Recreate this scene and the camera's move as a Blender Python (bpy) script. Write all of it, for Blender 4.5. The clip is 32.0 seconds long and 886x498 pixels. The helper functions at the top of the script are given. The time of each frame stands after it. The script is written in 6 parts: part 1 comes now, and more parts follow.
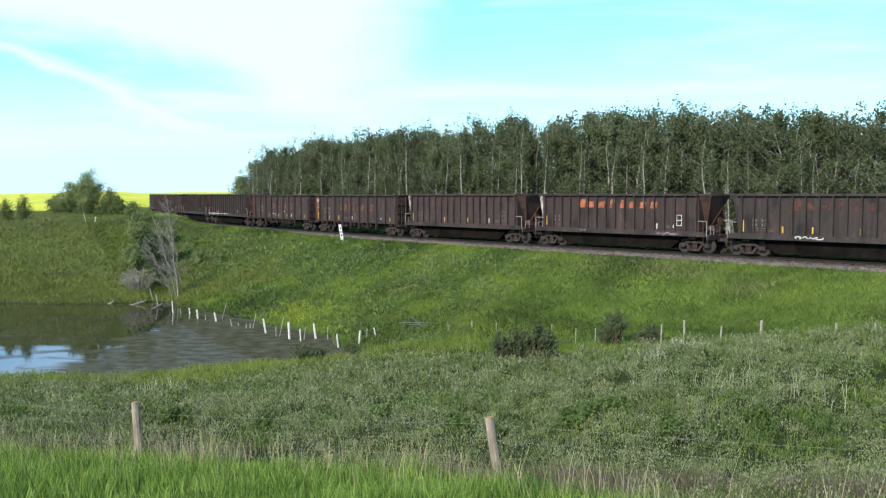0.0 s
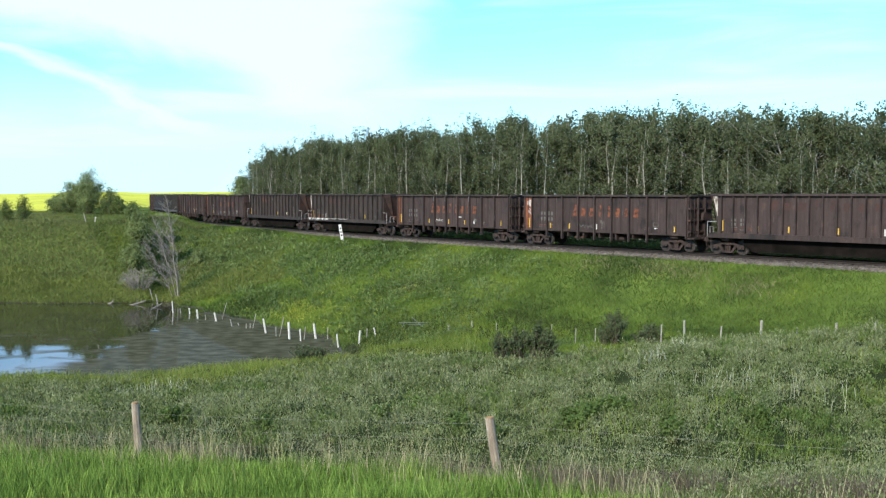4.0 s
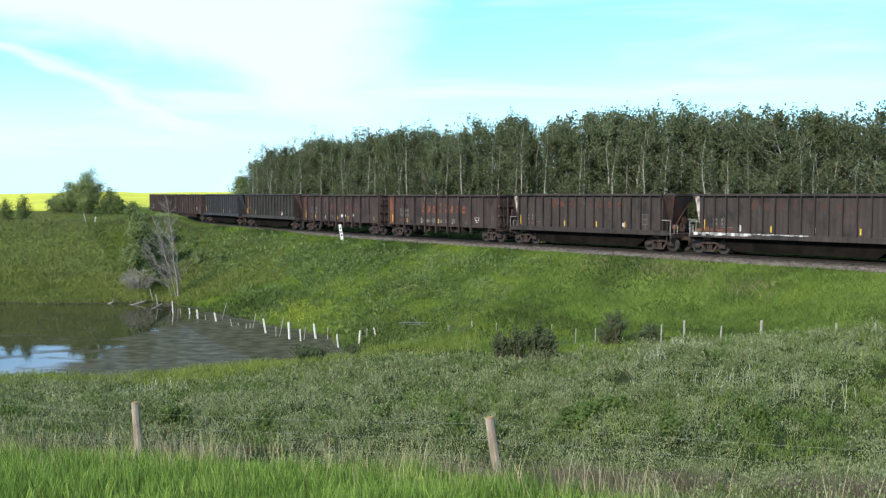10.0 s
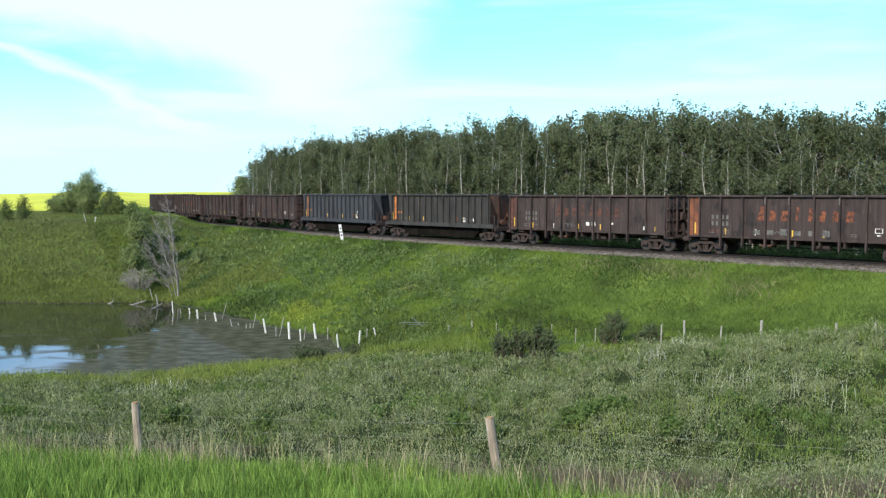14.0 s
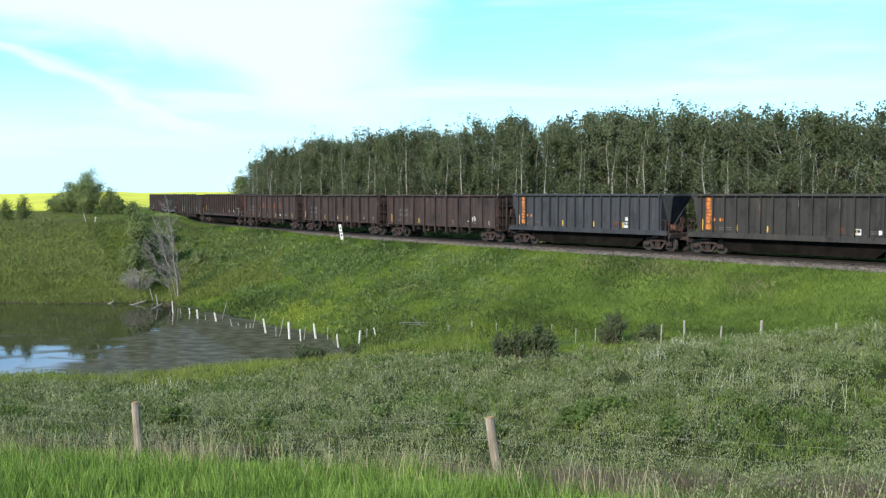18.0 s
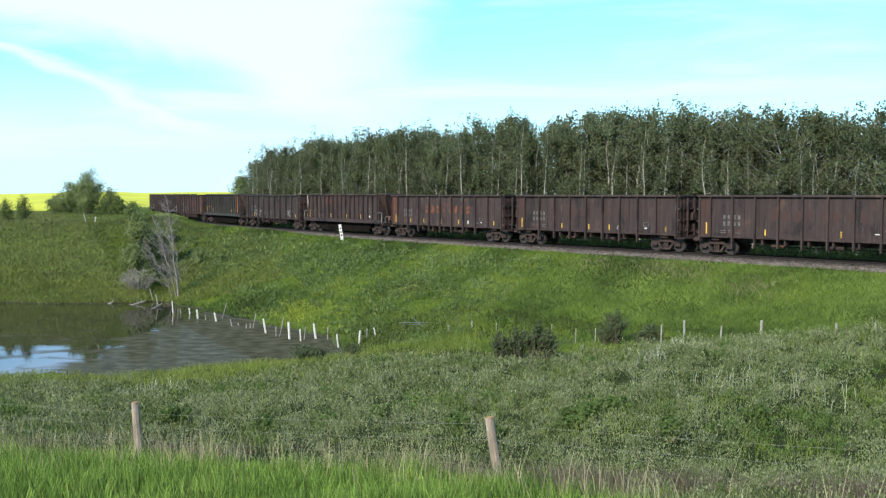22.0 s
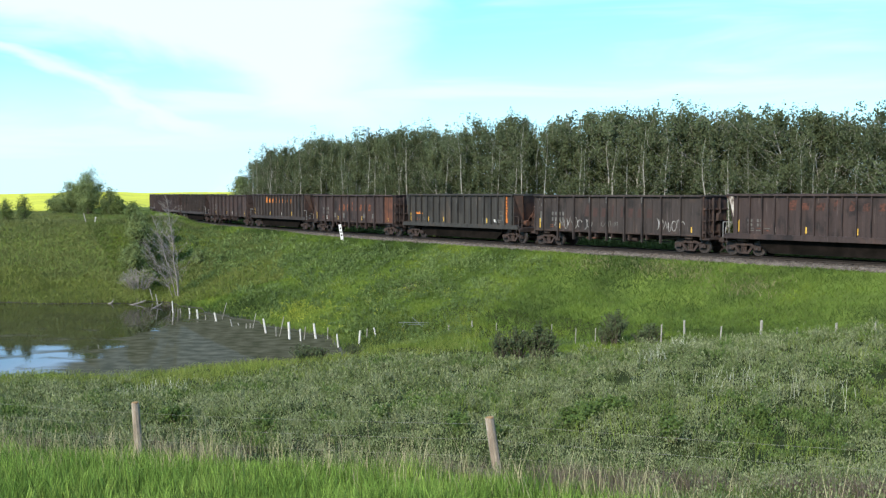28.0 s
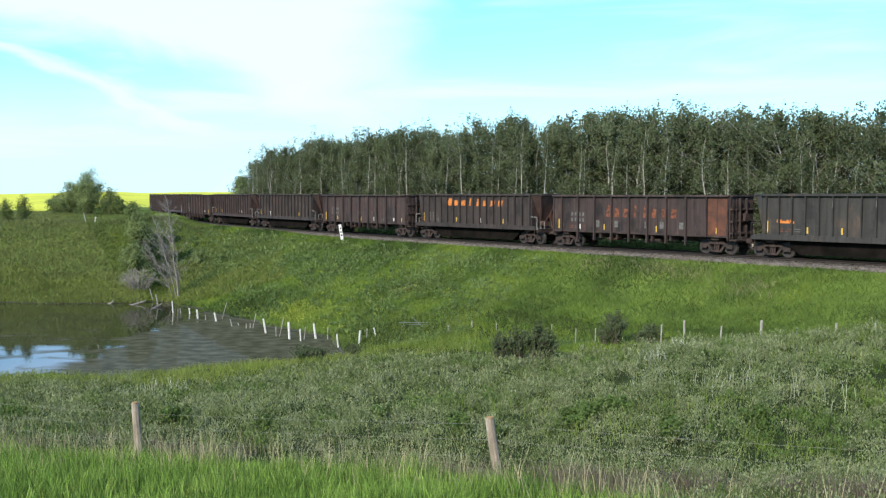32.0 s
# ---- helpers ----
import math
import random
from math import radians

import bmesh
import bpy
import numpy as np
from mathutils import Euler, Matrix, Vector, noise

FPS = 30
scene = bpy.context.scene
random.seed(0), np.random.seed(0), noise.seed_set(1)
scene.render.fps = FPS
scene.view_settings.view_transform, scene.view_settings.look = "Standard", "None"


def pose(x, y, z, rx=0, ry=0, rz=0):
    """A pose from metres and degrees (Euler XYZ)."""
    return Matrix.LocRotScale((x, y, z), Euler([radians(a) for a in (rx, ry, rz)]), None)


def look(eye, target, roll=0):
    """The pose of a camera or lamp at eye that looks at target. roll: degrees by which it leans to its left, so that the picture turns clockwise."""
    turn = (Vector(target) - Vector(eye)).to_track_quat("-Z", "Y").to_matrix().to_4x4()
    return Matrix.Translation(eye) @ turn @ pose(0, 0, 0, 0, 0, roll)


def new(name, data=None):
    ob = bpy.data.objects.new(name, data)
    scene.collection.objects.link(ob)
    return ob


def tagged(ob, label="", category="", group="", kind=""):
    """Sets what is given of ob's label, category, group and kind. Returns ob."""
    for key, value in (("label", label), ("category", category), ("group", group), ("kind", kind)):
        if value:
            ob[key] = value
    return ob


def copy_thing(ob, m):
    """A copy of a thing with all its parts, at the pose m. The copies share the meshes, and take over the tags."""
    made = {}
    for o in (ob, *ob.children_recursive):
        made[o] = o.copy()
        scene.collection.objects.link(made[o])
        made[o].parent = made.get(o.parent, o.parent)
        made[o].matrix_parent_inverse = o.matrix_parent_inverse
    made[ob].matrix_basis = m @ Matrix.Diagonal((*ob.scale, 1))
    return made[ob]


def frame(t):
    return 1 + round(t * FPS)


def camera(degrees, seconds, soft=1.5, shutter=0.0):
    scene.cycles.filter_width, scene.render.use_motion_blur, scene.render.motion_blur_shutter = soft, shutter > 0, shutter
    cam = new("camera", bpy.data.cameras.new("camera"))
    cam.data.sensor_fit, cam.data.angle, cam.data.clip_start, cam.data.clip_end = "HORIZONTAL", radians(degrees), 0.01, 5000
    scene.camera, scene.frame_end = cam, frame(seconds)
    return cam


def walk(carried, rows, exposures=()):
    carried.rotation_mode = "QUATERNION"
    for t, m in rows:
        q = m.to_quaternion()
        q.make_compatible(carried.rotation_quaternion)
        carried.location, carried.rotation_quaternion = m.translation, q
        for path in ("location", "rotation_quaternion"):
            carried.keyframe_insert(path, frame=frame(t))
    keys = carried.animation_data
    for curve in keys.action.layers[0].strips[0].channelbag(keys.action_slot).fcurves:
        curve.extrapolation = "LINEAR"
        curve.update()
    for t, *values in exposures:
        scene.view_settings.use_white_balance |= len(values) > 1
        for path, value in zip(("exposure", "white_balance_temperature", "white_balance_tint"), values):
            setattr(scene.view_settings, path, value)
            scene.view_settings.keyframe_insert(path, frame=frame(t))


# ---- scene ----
# A freight train of empty sulphur gondolas passes on a curved embankment above a pond.
EYE = 3.8                      # eye height above the rail tops, which lie at z = 0
cam = camera(52.8, 32.0, soft=1.35)
walk(cam, [(0.0, pose(0, 0, EYE, 90 - 3.51, 0, 0)), (32.0, pose(0, 0, EYE, 90 - 3.51, 0, 0))])

# ---- light ----
SUN_AZ, SUN_EL = radians(-149), radians(31)      # azimuth from +Y towards +X
world = bpy.data.worlds.new("sky")
scene.world = world
world.use_nodes = True
wn, wl = world.node_tree.nodes, world.node_tree.links
wn.clear()
sky = wn.new("ShaderNodeTexSky")
sky.sky_type, sky.sun_disc = "NISHITA", False
sky.sun_elevation, sky.sun_rotation = SUN_EL, SUN_AZ
sky.air_density, sky.dust_density, sky.ozone_density = 1.0, 0.25, 3.0
geo = wn.new("ShaderNodeTexCoord")


def wmath(op, a, b=0.0, c=0.0):
    """A math node of the sky; a, b and c are numbers or sockets."""
    nd = wn.new("ShaderNodeMath")
    nd.operation = op
    for i, v in enumerate((a, b, c)):
        if isinstance(v, (int, float)):
            nd.inputs[i].default_value = v
        else:
            wl.new(v, nd.inputs[i])
    return nd.outputs[0]


def wstep(v, lo, hi):
    nd = wn.new("ShaderNodeMapRange")
    nd.interpolation_type = "SMOOTHSTEP"
    wl.new(v, nd.inputs["Value"])
    nd.inputs["From Min"].default_value, nd.inputs["From Max"].default_value = lo, hi
    return nd.outputs[0]


def wnoise(vec, scale, detail, stretch, distortion=0.0):
    mp = wn.new("ShaderNodeMapping")
    mp.inputs["Scale"].default_value = stretch
    wl.new(vec, mp.inputs["Vector"])
    nd = wn.new("ShaderNodeTexNoise")
    nd.inputs["Scale"].default_value, nd.inputs["Detail"].default_value = scale, detail
    nd.inputs["Roughness"].default_value, nd.inputs["Distortion"].default_value = 0.5, distortion
    wl.new(mp.outputs[0], nd.inputs["Vector"])
    return nd.outputs["Fac"]


# thin high cloud: a broad veil, a slanting streak, haze at the horizon, faint wisps elsewhere
sep = wn.new("ShaderNodeSeparateXYZ")
wl.new(geo.outputs["Generated"], sep.inputs[0])
ahead = wmath("MAXIMUM", wmath("ABSOLUTE", sep.outputs[1]), 0.08)
soft_noise = wmath("SUBTRACT", wnoise(geo.outputs["Generated"], 5.0, 5.0, (1, 1, 2.5), 0.4), 0.5)
u_dir = wmath("ADD", wmath("DIVIDE", sep.outputs[0], ahead), wmath("MULTIPLY", soft_noise, 0.22))
v_dir = wmath("ADD", wmath("DIVIDE", sep.outputs[2], ahead), wmath("MULTIPLY", soft_noise, 0.06))
veil_edge = wmath("ADD", wmath("MULTIPLY", u_dir, -0.32), 0.018)              # lower edge falls to the right
veil = wstep(wmath("SUBTRACT", v_dir, veil_edge), 0.0, 0.05)
veil = wmath("MULTIPLY", veil, wstep(wmath("ADD", u_dir, wmath("MULTIPLY", v_dir, -0.25)), -0.03, -0.17))
veil = wmath("MULTIPLY", veil, 0.92)
streak_line = wmath("ADD", wmath("MULTIPLY", u_dir, -0.36), -0.022)
streak = wstep(wmath("ABSOLUTE", wmath("SUBTRACT", v_dir, streak_line)), 0.018, 0.0)
streak = wmath("MULTIPLY", wmath("MULTIPLY", streak, wstep(u_dir, -0.2, -0.30)), 0.78)
haze = wmath("MULTIPLY", wstep(v_dir, 0.17, 0.02), 0.9)
wisps = wmath("MULTIPLY", wstep(wnoise(geo.outputs["Generated"], 2.2, 7.0, (1.0, 1.0, 7.0), 0.8), 0.48, 0.70), 0.7)
mask = wmath("MAXIMUM", wmath("MAXIMUM", veil, streak), wisps)
mixc = wn.new("ShaderNodeMix")
mixc.data_type = "RGBA"
wl.new(mask, mixc.inputs["Factor"])
mixh = wn.new("ShaderNodeMix")
mixh.data_type = "RGBA"
wl.new(haze, mixh.inputs["Factor"])
tint = wn.new("ShaderNodeMix")
tint.data_type, tint.blend_type = "RGBA", "MULTIPLY"
tint.inputs["Factor"].default_value = 1.0
wl.new(sky.outputs[0], tint.inputs["A"])
tint.inputs["B"].default_value = (0.58, 0.89, 1.0, 1)      # deep clear blue between the clouds
wl.new(tint.outputs["Result"], mixh.inputs["A"])
mixh.inputs["B"].default_value = (2.95, 4.6, 5.5, 1)
wl.new(mixh.outputs["Result"], mixc.inputs["A"])
mixc.inputs["B"].default_value = (3.65, 5.3, 7.8, 1)
bg = wn.new("ShaderNodeBackground")
bg.inputs["Strength"].default_value = 0.145
wl.new(mixc.outputs["Result"], bg.inputs["Color"])
wl.new(bg.outputs[0], wn.new("ShaderNodeOutputWorld").inputs[0])
sun = new("sun", bpy.data.lights.new("sun", "SUN"))
sun.data.energy, sun.data.angle, sun.data.color = 3.7, radians(2.0), (1.0, 0.93, 0.80)
to_sun = Vector((math.sin(SUN_AZ) * math.cos(SUN_EL), math.cos(SUN_AZ) * math.cos(SUN_EL), math.sin(SUN_EL)))
sun.matrix_world = look(to_sun * 300, (0, 0, 0))
scene.view_settings.exposure = 0.85

# ---- materials ----
def material(name, colours, scale=2.0, rough=0.8, metal=0.0, bump=0.2, fine=None, per_island=0.0, per_object=0.0,
             translucent=0.0, stretch=(1, 1, 1), coord="Object", detail=5.0, spec=0.3, low=0.3, high=0.7):
    """Noise through a colour ramp, a finer noise for grain and relief, and random changes per leaf or per thing."""
    m = bpy.data.materials.new(name)
    m.use_nodes = True
    n, l = m.node_tree.nodes, m.node_tree.links
    b = n["Principled BSDF"]
    tc = n.new("ShaderNodeTexCoord")
    mp = n.new("ShaderNodeMapping")
    mp.inputs["Scale"].default_value = stretch
    l.new(tc.outputs[coord], mp.inputs["Vector"])
    vec = mp.outputs[0]
    if per_object:
        info = n.new("ShaderNodeObjectInfo")
        add = n.new("ShaderNodeVectorMath")
        mul = n.new("ShaderNodeMath")
        mul.operation, mul.inputs[1].default_value = "MULTIPLY", 50.0
        l.new(info.outputs["Random"], mul.inputs[0])
        l.new(vec, add.inputs[0])
        l.new(mul.outputs[0], add.inputs[1])
        vec = add.outputs[0]
    tex = n.new("ShaderNodeTexNoise")
    tex.inputs["Scale"].default_value, tex.inputs["Detail"].default_value = scale, detail
    tex.inputs["Roughness"].default_value = 0.6
    l.new(vec, tex.inputs["Vector"])
    cr = n.new("ShaderNodeValToRGB")
    els = cr.color_ramp.elements
    while len(els) < len(colours):
        els.new(0.5)
    for i, c in enumerate(colours):
        els[i].position = low + (high - low) * i / max(1, len(colours) - 1)
        els[i].color = (*c, 1)
    l.new(tex.outputs["Fac"], cr.inputs[0])
    col = cr.outputs[0]
    grain = n.new("ShaderNodeTexNoise")
    grain.inputs["Scale"].default_value, grain.inputs["Detail"].default_value = (fine or scale * 12), 3.0
    l.new(vec, grain.inputs["Vector"])
    hsv = n.new("ShaderNodeHueSaturation")
    val = n.new("ShaderNodeMapRange")
    val.inputs["From Min"].default_value, val.inputs["From Max"].default_value = 0.25, 0.75
    val.inputs["To Min"].default_value, val.inputs["To Max"].default_value = 0.8, 1.2
    l.new(grain.outputs["Fac"], val.inputs["Value"])
    out_val = val.outputs[0]
    if per_island or per_object:
        src = n.new("ShaderNodeNewGeometry").outputs["Random Per Island"] if per_island else n.new("ShaderNodeObjectInfo").outputs["Random"]
        amount = per_island or per_object
        mr = n.new("ShaderNodeMapRange")
        mr.inputs["To Min"].default_value, mr.inputs["To Max"].default_value = 1 - amount, 1 + amount
        l.new(src, mr.inputs["Value"])
        mm = n.new("ShaderNodeMath")
        mm.operation = "MULTIPLY"
        l.new(out_val, mm.inputs[0])
        l.new(mr.outputs[0], mm.inputs[1])
        out_val = mm.outputs[0]
    l.new(out_val, hsv.inputs["Value"])
    l.new(col, hsv.inputs["Color"])
    col = hsv.outputs[0]
    l.new(col, b.inputs["Base Color"])
    b.inputs["Roughness"].default_value, b.inputs["Metallic"].default_value = rough, metal
    b.inputs["Specular IOR Level"].default_value = min(spec, 0.12) if translucent else spec
    if bump:
        bp = n.new("ShaderNodeBump")
        bp.inputs["Strength"].default_value, bp.inputs["Distance"].default_value = bump, 0.02
        l.new(grain.outputs["Fac"], bp.inputs["Height"])
        l.new(bp.outputs[0], b.inputs["Normal"])
    if translucent:
        tr = n.new("ShaderNodeBsdfTranslucent")
        l.new(col, tr.inputs["Color"])
        mx = n.new("ShaderNodeMixShader")
        mx.inputs[0].default_value = translucent
        l.new(b.outputs[0], mx.inputs[1])
        l.new(tr.outputs[0], mx.inputs[2])
        l.new(mx.outputs[0], n["Material Output"].inputs[0])
    return m


M_GRASS_GROUND = material("grass_ground", [(0.0486, 0.0660, 0.0180), (0.0810, 0.1150, 0.0240), (0.1188, 0.1550, 0.0300)], 0.22, 0.95, bump=0.6, fine=9, coord="Object", spec=0.03)
# dark soil: shade between shrubs and behind the train is in its colour
M_SHADE_GROUND = material("shrub_ground", [(0.016, 0.022, 0.008), (0.028, 0.036, 0.012), (0.045, 0.052, 0.02)], 0.5, 0.95, bump=0.6, fine=12, spec=0.03)
M_CANOLA = material("canola", [(0.30, 0.30, 0.012), (0.44, 0.43, 0.012), (0.52, 0.50, 0.02)], 0.06, 0.9, bump=0.4, fine=2.5)
M_BALLAST = material("ballast", [(0.0451, 0.0363, 0.0296), (0.0876, 0.0727, 0.0603), (0.1546, 0.1314, 0.1100)], 3.5, 0.95, bump=1.0, fine=14)
M_STAINED = material("oily_ballast", [(0.03, 0.025, 0.022), (0.055, 0.046, 0.04), (0.09, 0.078, 0.068)], 3.5, 0.95, bump=1.0, fine=14)
M_MUD = material("mud", [(0.0250, 0.0225, 0.0125), (0.0450, 0.0400, 0.0225)], 1.2, 0.7, bump=0.4)

# ---- the line of the track ----
H0, K0, K1, K2 = -0.8419, 0.0015765, -5.526e-5, -7.898e-7
PITCH = 15.953                                     # coupler to coupler
DS = 0.5
_s = np.arange(-900.0, 300.0 + DS, DS)


def heading(s):
    c = np.clip(s, -150.0, 18.0)
    h = H0 + K0 * c + K1 * c ** 2 / 2 + K2 * c ** 3 / 6
    return h + np.minimum(s + 150.0, 0) * 0.0011


_hm = heading((_s[1:] + _s[:-1]) / 2)
_X = np.concatenate([[0], np.cumsum(np.cos(_hm) * DS)])
_Y = np.concatenate([[0], np.cumsum(np.sin(_hm) * DS)])
_zero = int(np.argmin(abs(_s)))
# the near rail passes (10.22, 64.94) at s = 0; the centre line runs 0.75 m behind it
_X = _X - _X[_zero] + 10.224 - 0.75 * np.sin(heading(_s))
_Y = _Y - _Y[_zero] + 64.938 + 0.75 * np.cos(heading(_s))


def track_point(s, n=0.0):
    """The place at s metres along the track and n metres from its centre, the camera's side positive."""
    h = heading(np.asarray(s, float))
    return np.interp(s, _s, _X) + n * np.sin(h), np.interp(s, _s, _Y) - n * np.cos(h)


_pick = np.arange(0, len(_s), 4)


def track_distance(x, y):
    """Signed distance from the centre line (the camera's side positive) and the place along it."""
    x, y = np.ravel(x), np.ravel(y)
    near = np.zeros(len(x), int)
    for a in range(0, len(x), 4000):
        d = (x[a:a + 4000, None] - _X[_pick]) ** 2 + (y[a:a + 4000, None] - _Y[_pick]) ** 2
        near[a:a + 4000] = _pick[np.argmin(d, 1)]
    h = heading(_s[near])
    dx, dy = x - _X[near], y - _Y[near]
    return dx * np.sin(h) - dy * np.cos(h), _s[near] + dx * np.cos(h) + dy * np.sin(h)


def smooth(v, a, b):
    t = np.clip((v - a) / (b - a), 0, 1)
    return t * t * (3 - 2 * t)


def softmax(a, b, k):
    return np.maximum(a, b) + np.log1p(np.exp(-np.abs(a - b) / k)) * k


WATER = -6.0


def rough(x, y, f, seed):
    return (np.sin(x * f + seed) * np.cos(y * f * 1.13 - seed * 2) + 0.6 * np.sin(x * f * 2.3 - y * f * 1.7 + seed * 3)
            + 0.4 * np.cos(x * f * 4.1 + y * f * 3.3 + seed))


def ground_height(x, y):
    x, y = np.ravel(np.asarray(x, float)), np.ravel(np.asarray(y, float))
    n, s = track_distance(x, y)
    yy = np.maximum(y, 4.0)
    a = np.clip(x / yy, -0.75, 0.75)
    # pasture on the camera's side
    m = 0.0975 + np.where(a < 0, 0.05 * np.tanh(-a / 0.28), -0.074 * smooth(a, 0.07, 0.29))
    m = np.maximum(m, 0.012)
    f = 2.1 - 0.215 * np.clip(y, 0, 17) - m * np.clip(y - 17, 0, None)
    f = f - 0.16 * np.clip(y - 34.5 + (0.36 - a) * 25, 0, 7) * smooth(a, 0.08, 0.26)
    f = np.maximum(f, -7.2)
    f = f + 0.10 * rough(x, y, 0.35, 1.0) * smooth(y, 14, 22)
    # the grassy hill beyond the pond
    hill = -6.3 + 1.3 * smooth(y, 77, 86) + (5.6 + 1.5 * np.clip(-a - 0.33, 0, 0.2)) * smooth(y, 82.5, 99)
    hill = hill * 1.0 + 0.12 * rough(x, y, 0.2, 2.0)
    w = smooth(-a, 0.285, 0.35) * smooth(y, 74, 80)
    f = f * (1 - w) + np.maximum(hill, f) * w
    # embankment, ballast and the flat behind it
    bank = np.where(n > 2.2, -0.48 - 0.36 * (n - 2.2), -0.48)
    bank = bank + 1.25 * smooth(n, 2.2, 4.2) * smooth(-s, 56, 80) * smooth(-n, -11, -6)
    bank = bank + 0.42 * smooth(n, 1.7, 2.7) * smooth(-s, 30, 46) * (1 - smooth(-s, 56, 78)) * smooth(-n, -7, -4)
    bank = bank + smooth(n, 4, 8) * 0.12 * rough(x, y, 0.45, 3.0)
    # the end of a low cutting where the hill meets the track
    hump = smooth(-a, 0.248, 0.312) * smooth(y, 94, 112) * smooth(n, 2.4, 5.0) * smooth(-y, -165, -140)
    bank = bank + (np.maximum(0.75, bank) - bank) * hump
    near = softmax(bank, f, 0.35)
    near = np.where(n > 40, np.maximum(f, bank), near)
    far = -0.8 + 0.5 * smooth(-n, 4.5, 10) + 0.15 * rough(x, y, 0.15, 4.0) * smooth(-n, 6, 10)
    # the yellow field rises gently far away on the inside of the curve
    rise = np.clip(3.4 + 13.0 * (a + 0.5), 0, 6.2) * smooth(y, 140, 650) * smooth(-a, -0.1, 0.12)
    far = far + rise
    z = np.where(n > 0, near, far)
    z = np.where((n > 0) & (y > 118), np.maximum(z, -0.8 + (rise + 1.3 * smooth(-a, 0.33, 0.37)) * smooth(n, 4, 20)), z)
    z = np.where(np.abs(n) < 1.5, -0.95, z)
    return z


def gz(x, y):
    return float(ground_height([x], [y])[0])


def mesh_object(name, verts, faces, mats, parent=None, smooth_faces=False, index=None):
    me = bpy.data.meshes.new(name)
    verts, faces = np.asarray(verts, np.float32), np.asarray(faces, np.int32)
    me.vertices.add(len(verts))
    me.vertices.foreach_set("co", verts.ravel())
    me.loops.add(faces.size)
    me.loops.foreach_set("vertex_index", faces.ravel())
    me.polygons.add(len(faces))
    me.polygons.foreach_set("loop_start", np.arange(0, faces.size, faces.shape[1], dtype=np.int32))
    if smooth_faces:
        me.polygons.foreach_set("use_smooth", np.ones(len(faces), bool))
    for m in mats:
        me.materials.append(m)
    if index is not None:
        me.polygons.foreach_set("material_index", np.asarray(index, np.int32))
    me.update(calc_edges=True)
    ob = new(name, me)
    ob.parent = parent
    return ob


def build_ground():
    az = np.radians(np.concatenate([np.arange(-180, -38, 6.0), np.arange(-38, 38, 0.25), np.arange(38, 180, 6.0), [180.0]]))
    r = np.concatenate([[0.0, 2, 4], np.arange(6, 128, 0.45), 128 * 1.035 ** np.arange(0, 105)])
    A, R = np.meshgrid(az, r)
    x, y = (R * np.sin(A)).ravel(), (R * np.cos(A)).ravel()
    z = ground_height(x, y)
    na, nr = len(az), len(r)
    i, j = np.meshgrid(np.arange(nr - 1), np.arange(na - 1), indexing="ij")
    q = (i * na + j).ravel()
    faces = np.stack([q, q + 1, q + na + 1, q + na], 1)
    cx, cy, cz = x[faces].mean(1), y[faces].mean(1), z[faces].mean(1)
    n, s = track_distance(cx, cy)
    jag = 0.3 * rough(cx, cy, 0.9, 5.0)
    idx = np.zeros(len(faces), int)
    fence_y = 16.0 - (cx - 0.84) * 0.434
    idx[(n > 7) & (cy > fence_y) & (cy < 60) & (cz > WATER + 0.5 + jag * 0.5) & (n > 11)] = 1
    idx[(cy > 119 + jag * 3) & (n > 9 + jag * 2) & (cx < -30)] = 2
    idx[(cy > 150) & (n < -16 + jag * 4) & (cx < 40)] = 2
    # strip beyond the rails coloured dark for the train's shadow there
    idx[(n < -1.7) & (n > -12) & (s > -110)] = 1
    idx[np.abs(n) < 1.5] = 3
    idx[(cz < WATER + 0.12)] = 4
    g = mesh_object("ground", np.stack([x, y, z], 1), faces, [M_GRASS_GROUND, M_SHADE_GROUND, M_CANOLA, M_BALLAST, M_MUD], smooth_faces=True, index=idx)
    tagged(g, "rolling green pasture with a railway embankment and a far yellow canola field", "ground", kind="structure")


build_ground()


